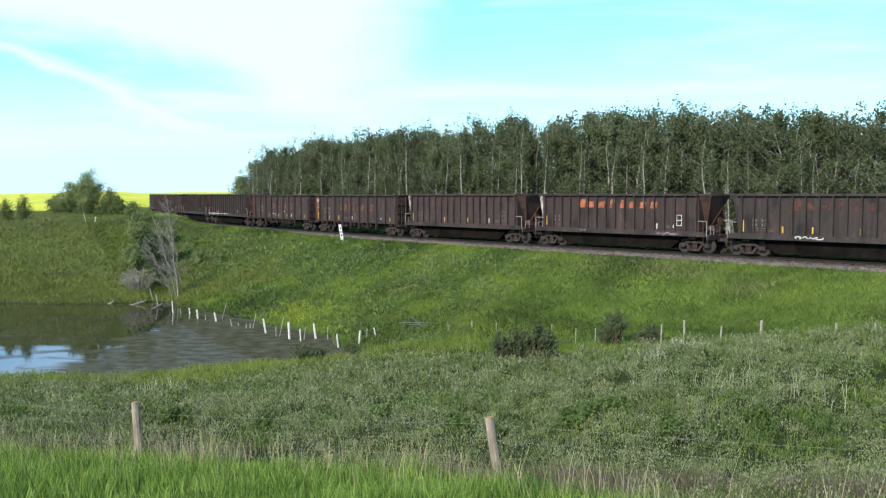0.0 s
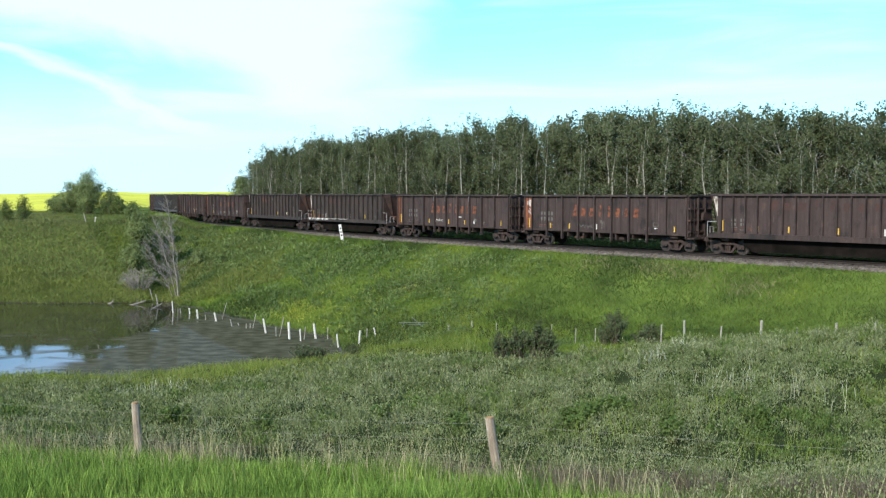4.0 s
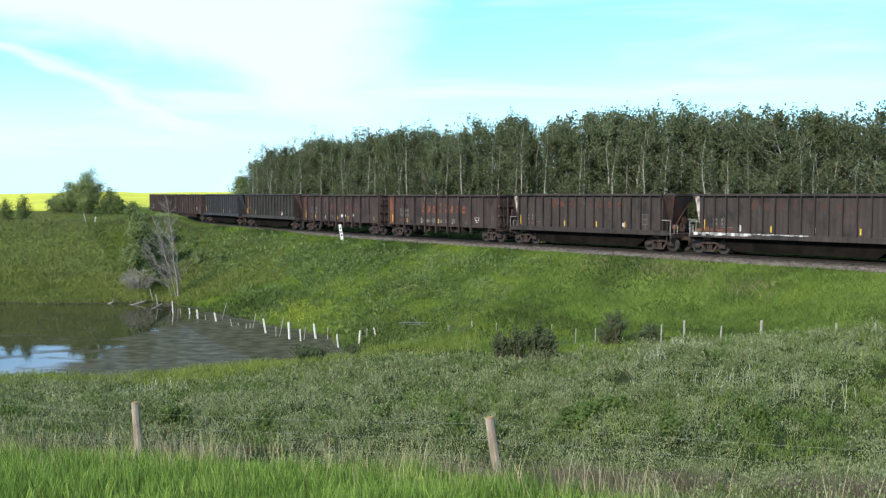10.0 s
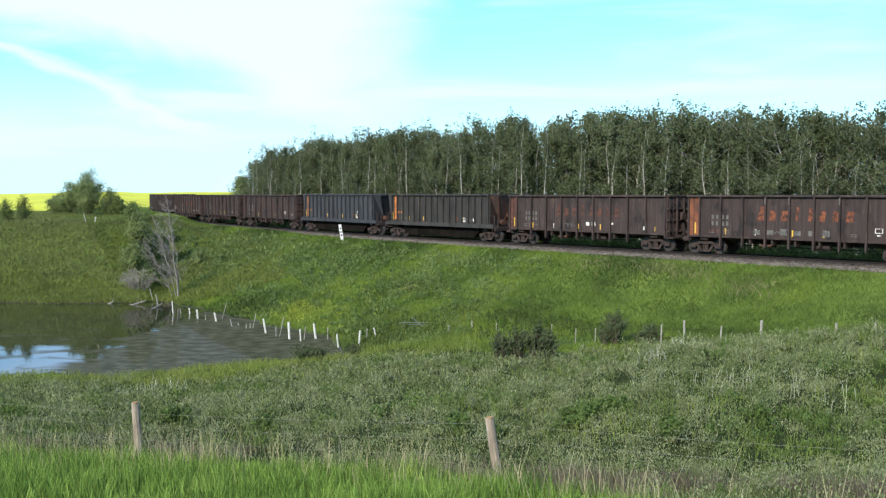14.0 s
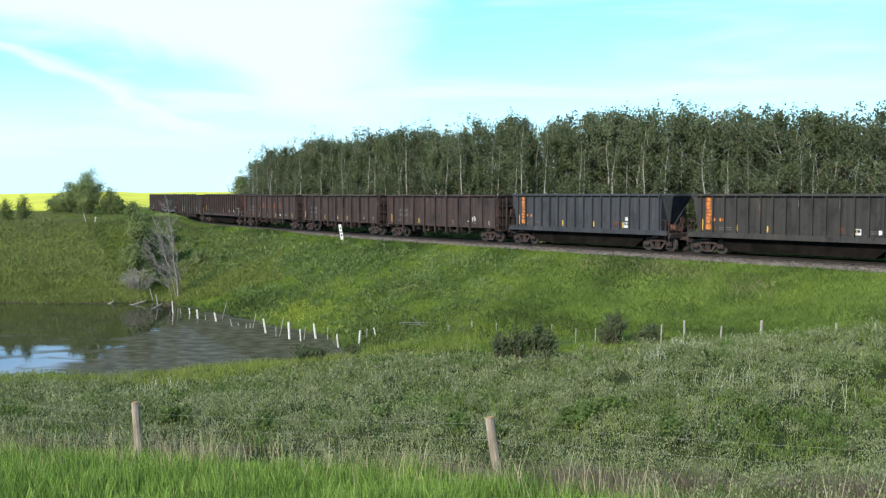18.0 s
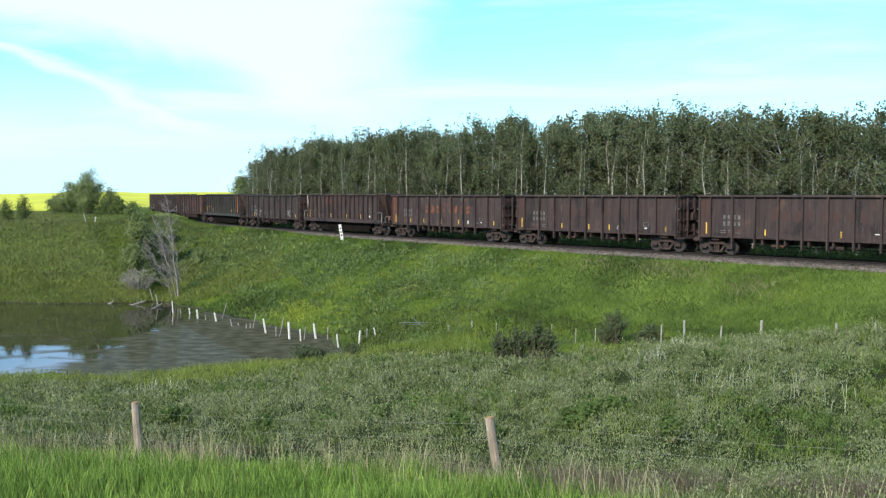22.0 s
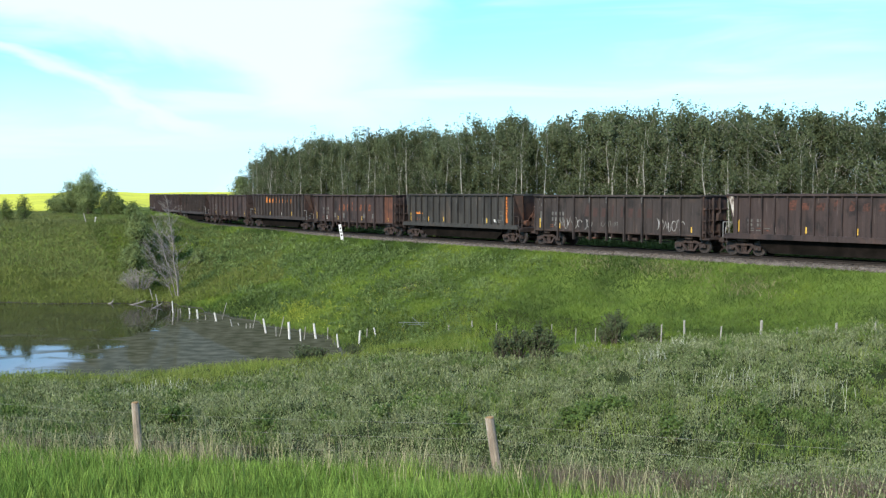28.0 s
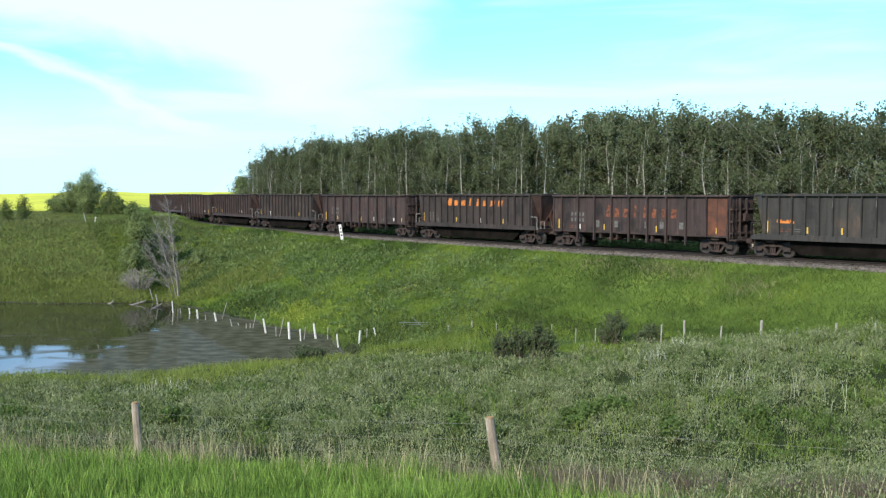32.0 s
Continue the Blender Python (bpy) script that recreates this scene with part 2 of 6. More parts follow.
def build_water():
    m = bpy.data.materials.new("pond_water")
    m.use_nodes = True
    n, l = m.node_tree.nodes, m.node_tree.links
    b = n["Principled BSDF"]
    b.inputs["Base Color"].default_value = (0.024, 0.025, 0.013, 1)
    b.inputs["Roughness"].default_value, b.inputs["IOR"].default_value = 0.03, 1.33
    tc, t1 = n.new("ShaderNodeTexCoord"), n.new("ShaderNodeTexNoise")
    t1.inputs["Scale"].default_value, t1.inputs["Detail"].default_value = 1.3, 4
    l.new(tc.outputs["Object"], t1.inputs["Vector"])
    bp = n.new("ShaderNodeBump")
    bp.inputs["Strength"].default_value, bp.inputs["Distance"].default_value = 0.02, 0.05
    l.new(t1.outputs["Fac"], bp.inputs["Height"])
    l.new(bp.outputs[0], b.inputs["Normal"])
    # floating weed in streaks dulls the mirror over the far and shaded half
    mp = n.new("ShaderNodeMapping")
    mp.inputs["Scale"].default_value = (0.34, 0.46, 1)
    l.new(tc.outputs["Object"], mp.inputs["Vector"])
    t2 = n.new("ShaderNodeTexNoise")
    t2.inputs["Scale"].default_value, t2.inputs["Detail"].default_value, t2.inputs["Distortion"].default_value = 1.0, 6, 0.6
    l.new(mp.outputs[0], t2.inputs["Vector"])
    sx = n.new("ShaderNodeSeparateXYZ")
    l.new(tc.outputs["Object"], sx.inputs[0])
    grow = n.new("ShaderNodeMapRange")
    l.new(sx.outputs[0], grow.inputs["Value"])
    grow.inputs["From Min"].default_value, grow.inputs["From Max"].default_value = -22.5, -17.5
    grow.inputs["To Min"].default_value, grow.inputs["To Max"].default_value = -0.16, 0.42
    back = n.new("ShaderNodeMapRange")
    l.new(sx.outputs[1], back.inputs["Value"])
    back.inputs["From Min"].default_value, back.inputs["From Max"].default_value = 63.0, 71.0
    back.inputs["To Min"].default_value, back.inputs["To Max"].default_value = 0.03, -0.22
    both = n.new("ShaderNodeMath")
    l.new(grow.outputs[0], both.inputs[0])
    l.new(back.outputs[0], both.inputs[1])
    sm = n.new("ShaderNodeMath")
    l.new(t2.outputs["Fac"], sm.inputs[0])
    l.new(both.outputs[0], sm.inputs[1])
    cut = n.new("ShaderNodeMapRange")
    cut.inputs["From Min"].default_value, cut.inputs["From Max"].default_value = 0.38, 0.56
    cut.inputs["To Max"].default_value = 0.94
    l.new(sm.outputs[0], cut.inputs["Value"])
    weed = n.new("ShaderNodeBsdfDiffuse")
    t3 = n.new("ShaderNodeTexNoise")
    t3.inputs["Scale"].default_value, t3.inputs["Detail"].default_value = 3.0, 6
    l.new(mp.outputs[0], t3.inputs["Vector"])
    wc = n.new("ShaderNodeValToRGB")
    wc.color_ramp.elements[0].position, wc.color_ramp.elements[0].color = 0.35, (0.036, 0.038, 0.022, 1)
    wc.color_ramp.elements[1].position, wc.color_ramp.elements[1].color = 0.68, (0.080, 0.076, 0.050, 1)
    l.new(t3.outputs["Fac"], wc.inputs[0])
    l.new(wc.outputs[0], weed.inputs["Color"])
    mx = n.new("ShaderNodeMixShader")
    l.new(cut.outputs[0], mx.inputs[0])
    l.new(b.outputs[0], mx.inputs[1])
    l.new(weed.outputs[0], mx.inputs[2])
    l.new(mx.outputs[0], n["Material Output"].inputs[0])
    gx, gy = np.meshgrid(np.linspace(-90, 12, 35), np.linspace(38, 92, 20))
    v = np.stack([gx.ravel(), gy.ravel(), np.full(gx.size, WATER)], 1)
    i, j = np.meshgrid(np.arange(19), np.arange(34), indexing="ij")
    q = (i * 35 + j).ravel()
    w = mesh_object("water", v, np.stack([q, q + 1, q + 36, q + 35], 1), [m])
    tagged(w, "still dark pond water mirroring bank and sky", "pond", kind="structure")


build_water()

# ---- building tools ----
def part(name, bm, mat, parent, label=""):
    """One mesh object out of a bmesh, under its thing."""
    me = bpy.data.meshes.new(name)
    bm.to_mesh(me)
    bm.free()
    me.materials.append(mat)
    ob = new(name, me)
    ob.parent = parent
    if label:
        ob["label"] = label
    return ob


def again(ob, x=0.0, y=0.0, z=0.0, rz=0.0):
    """Another object on the same mesh, under the same parent."""
    o = new(ob.name.split(".")[0], ob.data)
    o.parent = ob.parent
    o.matrix_basis = pose(x, y, z, 0, 0, rz)
    for k in ob.keys():
        o[k] = ob[k]
    return o


def box(bm, x0, x1, y0, y1, z0, z1, bevel=0.0, m=None):
    g = bmesh.ops.create_cube(bm, size=1.0)["verts"]
    bmesh.ops.scale(bm, verts=g, vec=(x1 - x0, y1 - y0, z1 - z0))
    bmesh.ops.translate(bm, verts=g, vec=((x0 + x1) / 2, (y0 + y1) / 2, (z0 + z1) / 2))
    if bevel:
        edges = list({e for v in g for e in v.link_edges})
        r = bmesh.ops.bevel(bm, geom=edges, offset=bevel, segments=1, affect="EDGES")
        g = list({v for f in r["faces"] for v in f.verts} | {v for v in g if v.is_valid})
    if m is not None:
        bmesh.ops.transform(bm, matrix=m, verts=[v for v in g if v.is_valid])
    return bm


def cylinder(bm, r, p, q, seg=12, r2=None):
    p, q = Vector(p), Vector(q)
    g = bmesh.ops.create_cone(bm, cap_ends=True, segments=seg, radius1=r, radius2=r if r2 is None else r2, depth=(q - p).length)["verts"]
    m = Matrix.Translation((p + q) / 2) @ (q - p).to_track_quat("Z", "Y").to_matrix().to_4x4()
    bmesh.ops.transform(bm, matrix=m, verts=g)
    return bm


def prism(bm, outline, y0, y1):
    """A plate with the outline given in x and z, from y0 to y1."""
    a = [bm.verts.new((x, y0, z)) for x, z in outline]
    b = [bm.verts.new((x, y1, z)) for x, z in outline]
    k = len(outline)
    bm.faces.new(a)
    bm.faces.new(b[::-1])
    for i in range(k):
        bm.faces.new((a[i], b[i], b[(i + 1) % k], a[(i + 1) % k]))
    bmesh.ops.recalc_face_normals(bm, faces=bm.faces)
    return bm


# ---- paint of the train ----
def car_paint(name, dark, mid, rust, dust=0.4):
    """Weathered paint: blotches of grime and rust, streaks that run down the sides, fine grain."""
    m = material(name, [dark, mid, mid, rust], 0.8, 0.78, bump=0.25, fine=22, per_object=0.10, stretch=(1.3, 1.3, 0.8), low=0.36, high=0.70, spec=0.25, detail=8)
    n, l = m.node_tree.nodes, m.node_tree.links
    b = n["Principled BSDF"]
    tc, mp, tx = n.new("ShaderNodeTexCoord"), n.new("ShaderNodeMapping"), n.new("ShaderNodeTexNoise")
    mp.inputs["Scale"].default_value = (5.5, 1.0, 0.22)
    tx.inputs["Scale"].default_value, tx.inputs["Detail"].default_value = 1.0, 5.0
    l.new(tc.outputs["Object"], mp.inputs["Vector"])
    l.new(mp.outputs[0], tx.inputs["Vector"])
    mr = n.new("ShaderNodeMapRange")
    mr.inputs["From Min"].default_value, mr.inputs["From Max"].default_value = 0.3, 0.7
    mr.inputs["To Min"].default_value, mr.inputs["To Max"].default_value = 0.72, 1.28
    l.new(tx.outputs["Fac"], mr.inputs["Value"])
    hs = n.new("ShaderNodeHueSaturation")
    old = b.inputs["Base Color"].links[0].from_socket
    l.new(old, hs.inputs["Color"])
    l.new(mr.outputs[0], hs.inputs["Value"])
    # bare scratches and mineral dust in short upright marks
    mp2, tx2, cut = n.new("ShaderNodeMapping"), n.new("ShaderNodeTexNoise"), n.new("ShaderNodeMapRange")
    mp2.inputs["Scale"].default_value = (9.0, 1.0, 1.1)
    tx2.inputs["Scale"].default_value, tx2.inputs["Detail"].default_value = 1.0, 7.0
    l.new(n["Vector Math"].outputs[0], mp2.inputs["Vector"])
    l.new(mp2.outputs[0], tx2.inputs["Vector"])
    cut.inputs["From Min"].default_value, cut.inputs["From Max"].default_value = 0.62, 0.76
    cut.inputs["To Max"].default_value = dust
    l.new(tx2.outputs["Fac"], cut.inputs["Value"])
    mixd = n.new("ShaderNodeMix")
    mixd.data_type = "RGBA"
    l.new(cut.outputs[0], mixd.inputs["Factor"])
    l.new(hs.outputs[0], mixd.inputs["A"])
    mixd.inputs["B"].default_value = (0.15, 0.125, 0.11, 1)
    l.new(mixd.outputs["Result"], b.inputs["Base Color"])
    return m


P_BROWN = car_paint("brown_paint", (0.0169, 0.0129, 0.0130), (0.0364, 0.0252, 0.0234), (0.0650, 0.0388, 0.0311))
P_UMBER = car_paint("umber_paint", (0.0155, 0.0131, 0.0126), (0.0312, 0.0243, 0.0222), (0.0546, 0.0366, 0.0300))
P_SLATE = car_paint("slate_paint", (0.0206, 0.0216, 0.0252), (0.0303, 0.0321, 0.0366), (0.0436, 0.0396, 0.0389), 0.15)
P_BLACK = car_paint("charcoal_paint", (0.0166, 0.0157, 0.0149), (0.0294, 0.0278, 0.0255), (0.0536, 0.0399, 0.0309), 0.15)
P_RUST = material("rusty_steel", [(0.03, 0.018, 0.014), (0.065, 0.032, 0.022), (0.12, 0.05, 0.03)], 1.6, 0.85, bump=0.3, per_object=0.15)
P_SLOPE = material("rusted_slope_sheet", [(0.085, 0.052, 0.043), (0.14, 0.078, 0.060), (0.20, 0.10, 0.072)], 1.2, 0.85, bump=0.2, per_object=0.15)
P_END = material("end_wall_grime", [(0.0232, 0.0163, 0.0143), (0.0456, 0.0295, 0.0250), (0.0828, 0.0428, 0.0318)], 1.4, 0.85, bump=0.3, per_object=0.2)
P_UNDER = material("underframe_grime", [(0.0155, 0.0115, 0.0104), (0.0311, 0.0211, 0.0186), (0.0539, 0.0348, 0.0289)], 2.2, 0.85, bump=0.3, fine=30)
# black tub steel, darkened further to hold the shade beneath the sill
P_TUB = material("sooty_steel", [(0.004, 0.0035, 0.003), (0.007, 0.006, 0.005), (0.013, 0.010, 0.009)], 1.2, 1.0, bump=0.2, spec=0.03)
P_STEEL = material("wheel_steel", [(0.0224, 0.0179, 0.0157), (0.0448, 0.0358, 0.0325)], 3.0, 0.6, 0.2, bump=0.2)
P_TREAD = material("polished_tread", [(0.16, 0.155, 0.15), (0.26, 0.255, 0.25)], 6.0, 0.35, 0.8, bump=0.05)
P_ORANGE = material("faded_orange_paint", [(0.06, 0.027, 0.018), (0.125, 0.042, 0.021), (0.19, 0.062, 0.026)], 1.5, 0.75, bump=0.2, per_object=0.12)
P_RED = material("red_orange_lettering", [(0.05, 0.026, 0.02), (0.27, 0.078, 0.035), (0.36, 0.11, 0.05)], 5.0, 0.75, bump=0.1, low=0.34, high=0.58, detail=8)
P_EMBER = material("browned_orange_paint", [(0.05, 0.024, 0.017), (0.085, 0.034, 0.02), (0.15, 0.05, 0.024)], 1.5, 0.75, bump=0.2, per_object=0.12)
P_BRIGHT = material("orange_lettering", [(0.12, 0.05, 0.02), (0.40, 0.125, 0.022), (0.52, 0.17, 0.033)], 5.0, 0.7, bump=0.1, low=0.34, high=0.6, detail=8)
P_DULL = material("worn_lettering", [(0.0192, 0.0136, 0.0120), (0.0600, 0.0240, 0.0168), (0.0960, 0.0360, 0.0232)], 5.0, 0.8, bump=0.1, low=0.38, high=0.62, detail=8)
P_FAINT = material("ghost_lettering", [(0.0323, 0.0190, 0.0171), (0.0522, 0.0256, 0.0209)], 2.5, 0.8, bump=0.1)
P_MIDDLE = material("half_worn_lettering", [(0.0232, 0.0133, 0.0106), (0.0995, 0.0332, 0.0172), (0.1591, 0.0530, 0.0252)], 5.0, 0.8, bump=0.1, low=0.38, high=0.60, detail=8)
P_YELLOW = material("reflector_yellow", [(0.42, 0.25, 0.025), (0.55, 0.36, 0.06)], 6.0, 0.5, bump=0.05)
P_WHITE = material("marking_white", [(0.34, 0.33, 0.31), (0.62, 0.61, 0.58)], 5.0, 0.7, bump=0.05)
P_SPRAY = material("weathered_spray_paint", [(0.10, 0.095, 0.09), (0.30, 0.29, 0.28)], 4.0, 0.8, bump=0.05, low=0.35, high=0.62)
P_GREY = material("marking_grey", [(0.0450, 0.0420, 0.0390), (0.1275, 0.1237, 0.1162)], 5.0, 0.8, bump=0.05)
P_BARE = material("rubbed_bare_metal", [(0.10, 0.075, 0.06), (0.30, 0.26, 0.22), (0.46, 0.42, 0.37)], 2.6, 0.7, bump=0.1, low=0.35, high=0.6)
P_RAIL = material("grab_iron_white", [(0.14, 0.135, 0.13), (0.30, 0.29, 0.28)], 5.0, 0.6, bump=0.05)

WHEEL = 0.457


def make_bogie(car, x):
    """A two-axle bogie: cast side frames with windows, springs, a bolster, two wheelsets."""
    b = new("bogie")
    b.parent, b.location = car, (x, 0, 0)
    bm = bmesh.new()
    for y in (-1.02,):
        prism(bm, [(-1.12, 0.36), (-1.12, 0.60), (-0.72, 0.66), (-0.42, 0.80), (0.42, 0.80), (0.72, 0.66), (1.12, 0.60), (1.12, 0.36), (0.70, 0.36), (0.62, 0.56), (0.36, 0.64), (-0.36, 0.64), (-0.62, 0.56), (-0.70, 0.36)], y - 0.06, y + 0.06)
        prism(bm, [(-0.66, 0.56), (-0.50, 0.60), (-0.24, 0.24), (0.24, 0.24), (0.50, 0.60), (0.66, 0.56), (0.34, 0.13), (-0.34, 0.13)], y - 0.06, y + 0.06)
    f = part("side_frame", bm, P_UNDER, b)
    again(f, 0, 0, 0, 180)
    bm = bmesh.new()
    for dx in (-0.13, 0.0, 0.13):
        cylinder(bm, 0.055, (dx, -1.02, 0.24), (dx, -1.02, 0.62), 8)
    f = part("spring_nest", bm, P_UNDER, b)
    again(f, 0, 0, 0, 180)
    bm = bmesh.new()
    box(bm, -0.18, 0.18, -1.15, 1.15, 0.60, 0.78, 0.03)
    cylinder(bm, 0.22, (0, 0, 0.76), (0, 0, 0.90), 12)
    part("bolster", bm, P_UNDER, b)
    for ax in (-0.889, 0.889):
        bm = bmesh.new()
        cylinder(bm, 0.075, (0, -1.1, 0), (0, 1.1, 0), 10)
        for y in (-0.78, 0.78):
            k = 1 if y > 0 else -1
            cylinder(bm, WHEEL - 0.004, (0, y - 0.055, 0), (0, y + 0.055, 0), 24)
            cylinder(bm, WHEEL + 0.022, (0, y - k * 0.085, 0), (0, y - k * 0.055, 0), 24)
            cylinder(bm, 0.15, (0, y, 0), (0, y + k * 0.12, 0), 12)
            for spoke in range(4):
                t = spoke * math.pi / 2
                cylinder(bm, 0.035, (math.cos(t) * 0.27, y + k * 0.05, math.sin(t) * 0.27), (math.cos(t) * 0.27, y + k * 0.064, math.sin(t) * 0.27), 8)
        me = bpy.data.meshes.new("wheelset")
        bm.to_mesh(me)
        bm.free()
        me.materials.append(P_STEEL)
        me.materials.append(P_TREAD)
        for p in me.polygons:
            c = p.center
            if abs(p.normal.y) < 0.3 and (c.x ** 2 + c.z ** 2) ** 0.5 > WHEEL - 0.03:
                p.material_index = 1
        w = new("wheelset", me)
        w.parent, w.location = b, (ax, 0, WHEEL)
    return b


def make_couplers(car, x, z=0.86):
    for k in (-1, 1):
        bm = bmesh.new()
        box(bm, x - 0.5, 7.80, -0.10, 0.10, z - 0.11, z + 0.11, 0.02)
        box(bm, 7.70, 7.97, -0.16, 0.10, z - 0.16, z + 0.16, 0.03)
        c = part("coupler", bm, P_UNDER, car)
        if k < 0:
            c.matrix_basis = pose(0, 0, 0, 0, 0, 180)
        bm = bmesh.new()
        pts = [(7.4, 0.25, 0.75), (7.6, 0.28, 0.45), (7.8, 0.28, 0.33), (7.97, 0.28, 0.32)]
        for p, q in zip(pts, pts[1:]):
            cylinder(bm, 0.022, p, q, 6)
        c = part("air_hose", bm, P_UNDER, car)
        if k < 0:
            c.matrix_basis = pose(0, 0, 0, 0, 0, 180)


def make_ladder(car, x, y, z0, z1, along, mat, width=0.42):
    """A ladder of round rungs; along: its rungs run along x (1) or y (0)."""
    bm = bmesh.new()
    d = Vector((width, 0, 0)) if along else Vector((0, width, 0))
    p = Vector((x, y, 0))
    for e in (p, p + d):
        cylinder(bm, 0.02, (e.x, e.y, z0), (e.x, e.y, z1), 6)
    k = int((z1 - z0) / 0.38)
    for i in range(k + 1):
        z = z0 + 0.1 + i * 0.38
        cylinder(bm, 0.017, (p.x, p.y, z), (p.x + d.x, p.y + d.y, z), 6)
    return part("ladder", bm, mat, car)


def gondola_ribbed(paint):
    """A gondola with deep side posts that reach below its flat floor and a vertical braced end."""
    car = new("gondola_car")
    hx, yw, z0, z1 = 7.14, 1.40, 1.12, 3.62
    bm = bmesh.new()
    box(bm, -hx, hx, -yw - 0.02, -yw + 0.02, z0, z1)
    w = part("side_wall", bm, paint, car)
    again(w, 0, 0, 0, 180)
    for k in (-1, 1):
        bm = bmesh.new()
        box(bm, hx + 0.03, hx + 0.08, -yw, yw, z0 - 0.1, z1)
        box(bm, hx + 0.08, hx + 0.20, -yw, yw, 2.78, 2.90, 0.02)
        box(bm, hx + 0.08, hx + 0.20, -yw, yw, 2.02, 2.14, 0.02)
        box(bm, hx + 0.08, hx + 0.20, -yw, yw, 1.28, 1.42, 0.02)
        e = part("end_wall", bm, P_END, car)
        if k < 0:
            e.matrix_basis = pose(0, 0, 0, 0, 0, 180)
        for y in (-0.42, 0.38):
            bm = bmesh.new()
            box(bm, hx + 0.09, hx + 0.26, y - 0.05, y + 0.05, 1.0, 3.55, 0.02)
            e = part("end_post", bm, P_UNDER, car)
            if k < 0:
                e.matrix_basis = pose(0, 0, 0, 0, 0, 180)
    bm = bmesh.new()
    box(bm, -hx, hx, -yw + 0.02, yw - 0.02, z0, z0 + 0.06)
    part("floor", bm, P_RUST, car)
    bm = bmesh.new()
    box(bm, -hx - 0.04, hx + 0.04, -yw - 0.21, -yw + 0.07, z1, z1 + 0.13, 0.02)
    c = part("top_chord", bm, paint, car)
    again(c, 0, 0, 0, 180)
    for k in (-1, 1):
        bm = bmesh.new()
        box(bm, hx - 0.06, hx + 0.18, -yw + 0.071, yw - 0.071, z1, z1 + 0.125, 0.02)
        e = part("end_chord", bm, paint, car)
        if k < 0:
            e.matrix_basis = pose(0, 0, 0, 0, 0, 180)
    bays = [-6.26 + 1.485 * k for k in range(9)]
    bm = bmesh.new()
    box(bm, -0.038, 0.038, -yw - 0.20, -yw - 0.02, z0 - 0.02, z1, 0.012)
    short = part("side_post", bm, paint, car)
    short.location.x = bays[0]
    again(short, bays[-1])
    bm = bmesh.new()
    prism(bm, [(-0.05, z1), (0.05, z1), (0.05, 0.95), (0.04, 0.55), (-0.04, 0.55), (-0.05, 0.95)], -yw - 0.21, -yw - 0.022)
    deep = part("side_post", bm, paint, car)
    deep.location.x = bays[1]
    for x in bays[2:-1]:
        again(deep, x)
    for x in bays:
        again(short if x in (bays[0], bays[-1]) else deep, -x, 0, 0, 180)
    bm = bmesh.new()
    box(bm, -0.016, 0.016, -yw - 0.045, -yw - 0.02, z0 + 0.05, z1)
    seam = part("panel_seam", bm, paint, car)
    seam.location.x = -6.72
    for i, x in enumerate([a + 0.74 for a in bays[:-1]] + [6.34]):
        again(seam, x)
        again(seam, -x, 0, 0, 180)
    for k in (-1, 1):
        bm = bmesh.new()
        box(bm, hx - 0.1, hx, -yw - 0.10, -yw + 0.0, z0 - 0.25, z1, 0.02)
        e = part("corner_post", bm, paint, car)
        e2 = again(e, 0, 0, 0, 180)
        if k < 0:
            e.matrix_basis = Matrix.Translation((-2 * hx + 0.1, 0, 0))
            e2.matrix_basis = pose(2 * hx - 0.1, 0, 0, 0, 0, 180)
    bm = bmesh.new()
    box(bm, -hx + 0.1, hx - 0.1, -yw - 0.075, -yw - 0.022, z0 - 0.04, z0 + 0.07, 0.01)
    e = part("side_sill", bm, P_UNDER, car)
    again(e, 0, 0, 0, 180)
    bm = bmesh.new()
    box(bm, -7.45, 7.45, -0.28, 0.28, 0.74, 1.115, 0.03)
    part("centre_sill", bm, P_UNDER, car)
    for x in (-6.1, 6.1):
        bm = bmesh.new()
        box(bm, x - 0.3, x + 0.3, -1.3, 1.3, 0.88, 1.11, 0.04)
        part("body_bolster", bm, P_UNDER, car)
    for x in (-2.88, -1.44, 0.0, 1.44, 2.88):
        bm = bmesh.new()
        prism(bm, [(x - 0.05, 1.115), (x + 0.05, 1.115), (x + 0.05, 0.74), (x - 0.05, 0.74)], -1.38, 1.38)
        part("cross_bearer", bm, P_UNDER, car)
    bm = bmesh.new()
    box(bm, -2.4, -1.6, -1.2, -0.35, 0.62, 0.74, 0.03)
    part("drop_gate", bm, P_RUST, car)
    bm = bmesh.new()
    cylinder(bm, 0.18, (0.9, -0.85, 0.72), (1.9, -0.85, 0.72), 12)
    part("air_reservoir", bm, P_UNDER, car)
    bm = bmesh.new()
    cylinder(bm, 0.03, (-4.3, -0.6, 0.62), (4.3, -0.6, 0.62), 8)
    part("brake_rod", bm, P_UNDER, car)
    # end gear
    make_ladder(car, 7.38, -1.36, 1.0, 3.5, 0, P_UNDER)
    make_ladder(car, -7.38, 0.94, 1.0, 3.5, 0, P_UNDER)
    for k in (-1, 1):
        bm = bmesh.new()
        box(bm, 7.0, 7.62, -1.30, 1.30, 0.86, 0.98, 0.02)
        e = part("end_platform", bm, P_UNDER, car)
        if k < 0:
            e.matrix_basis = pose(0, 0, 0, 0, 0, 180)
    bm = bmesh.new()
    cylinder(bm, 0.27, (7.52, 0.1, 2.35), (7.57, 0.1, 2.35), 16)
    box(bm, 7.34, 7.52, -0.1, 0.3, 2.1, 2.6, 0.02)
    part("brake_wheel", bm, P_UNDER, car)
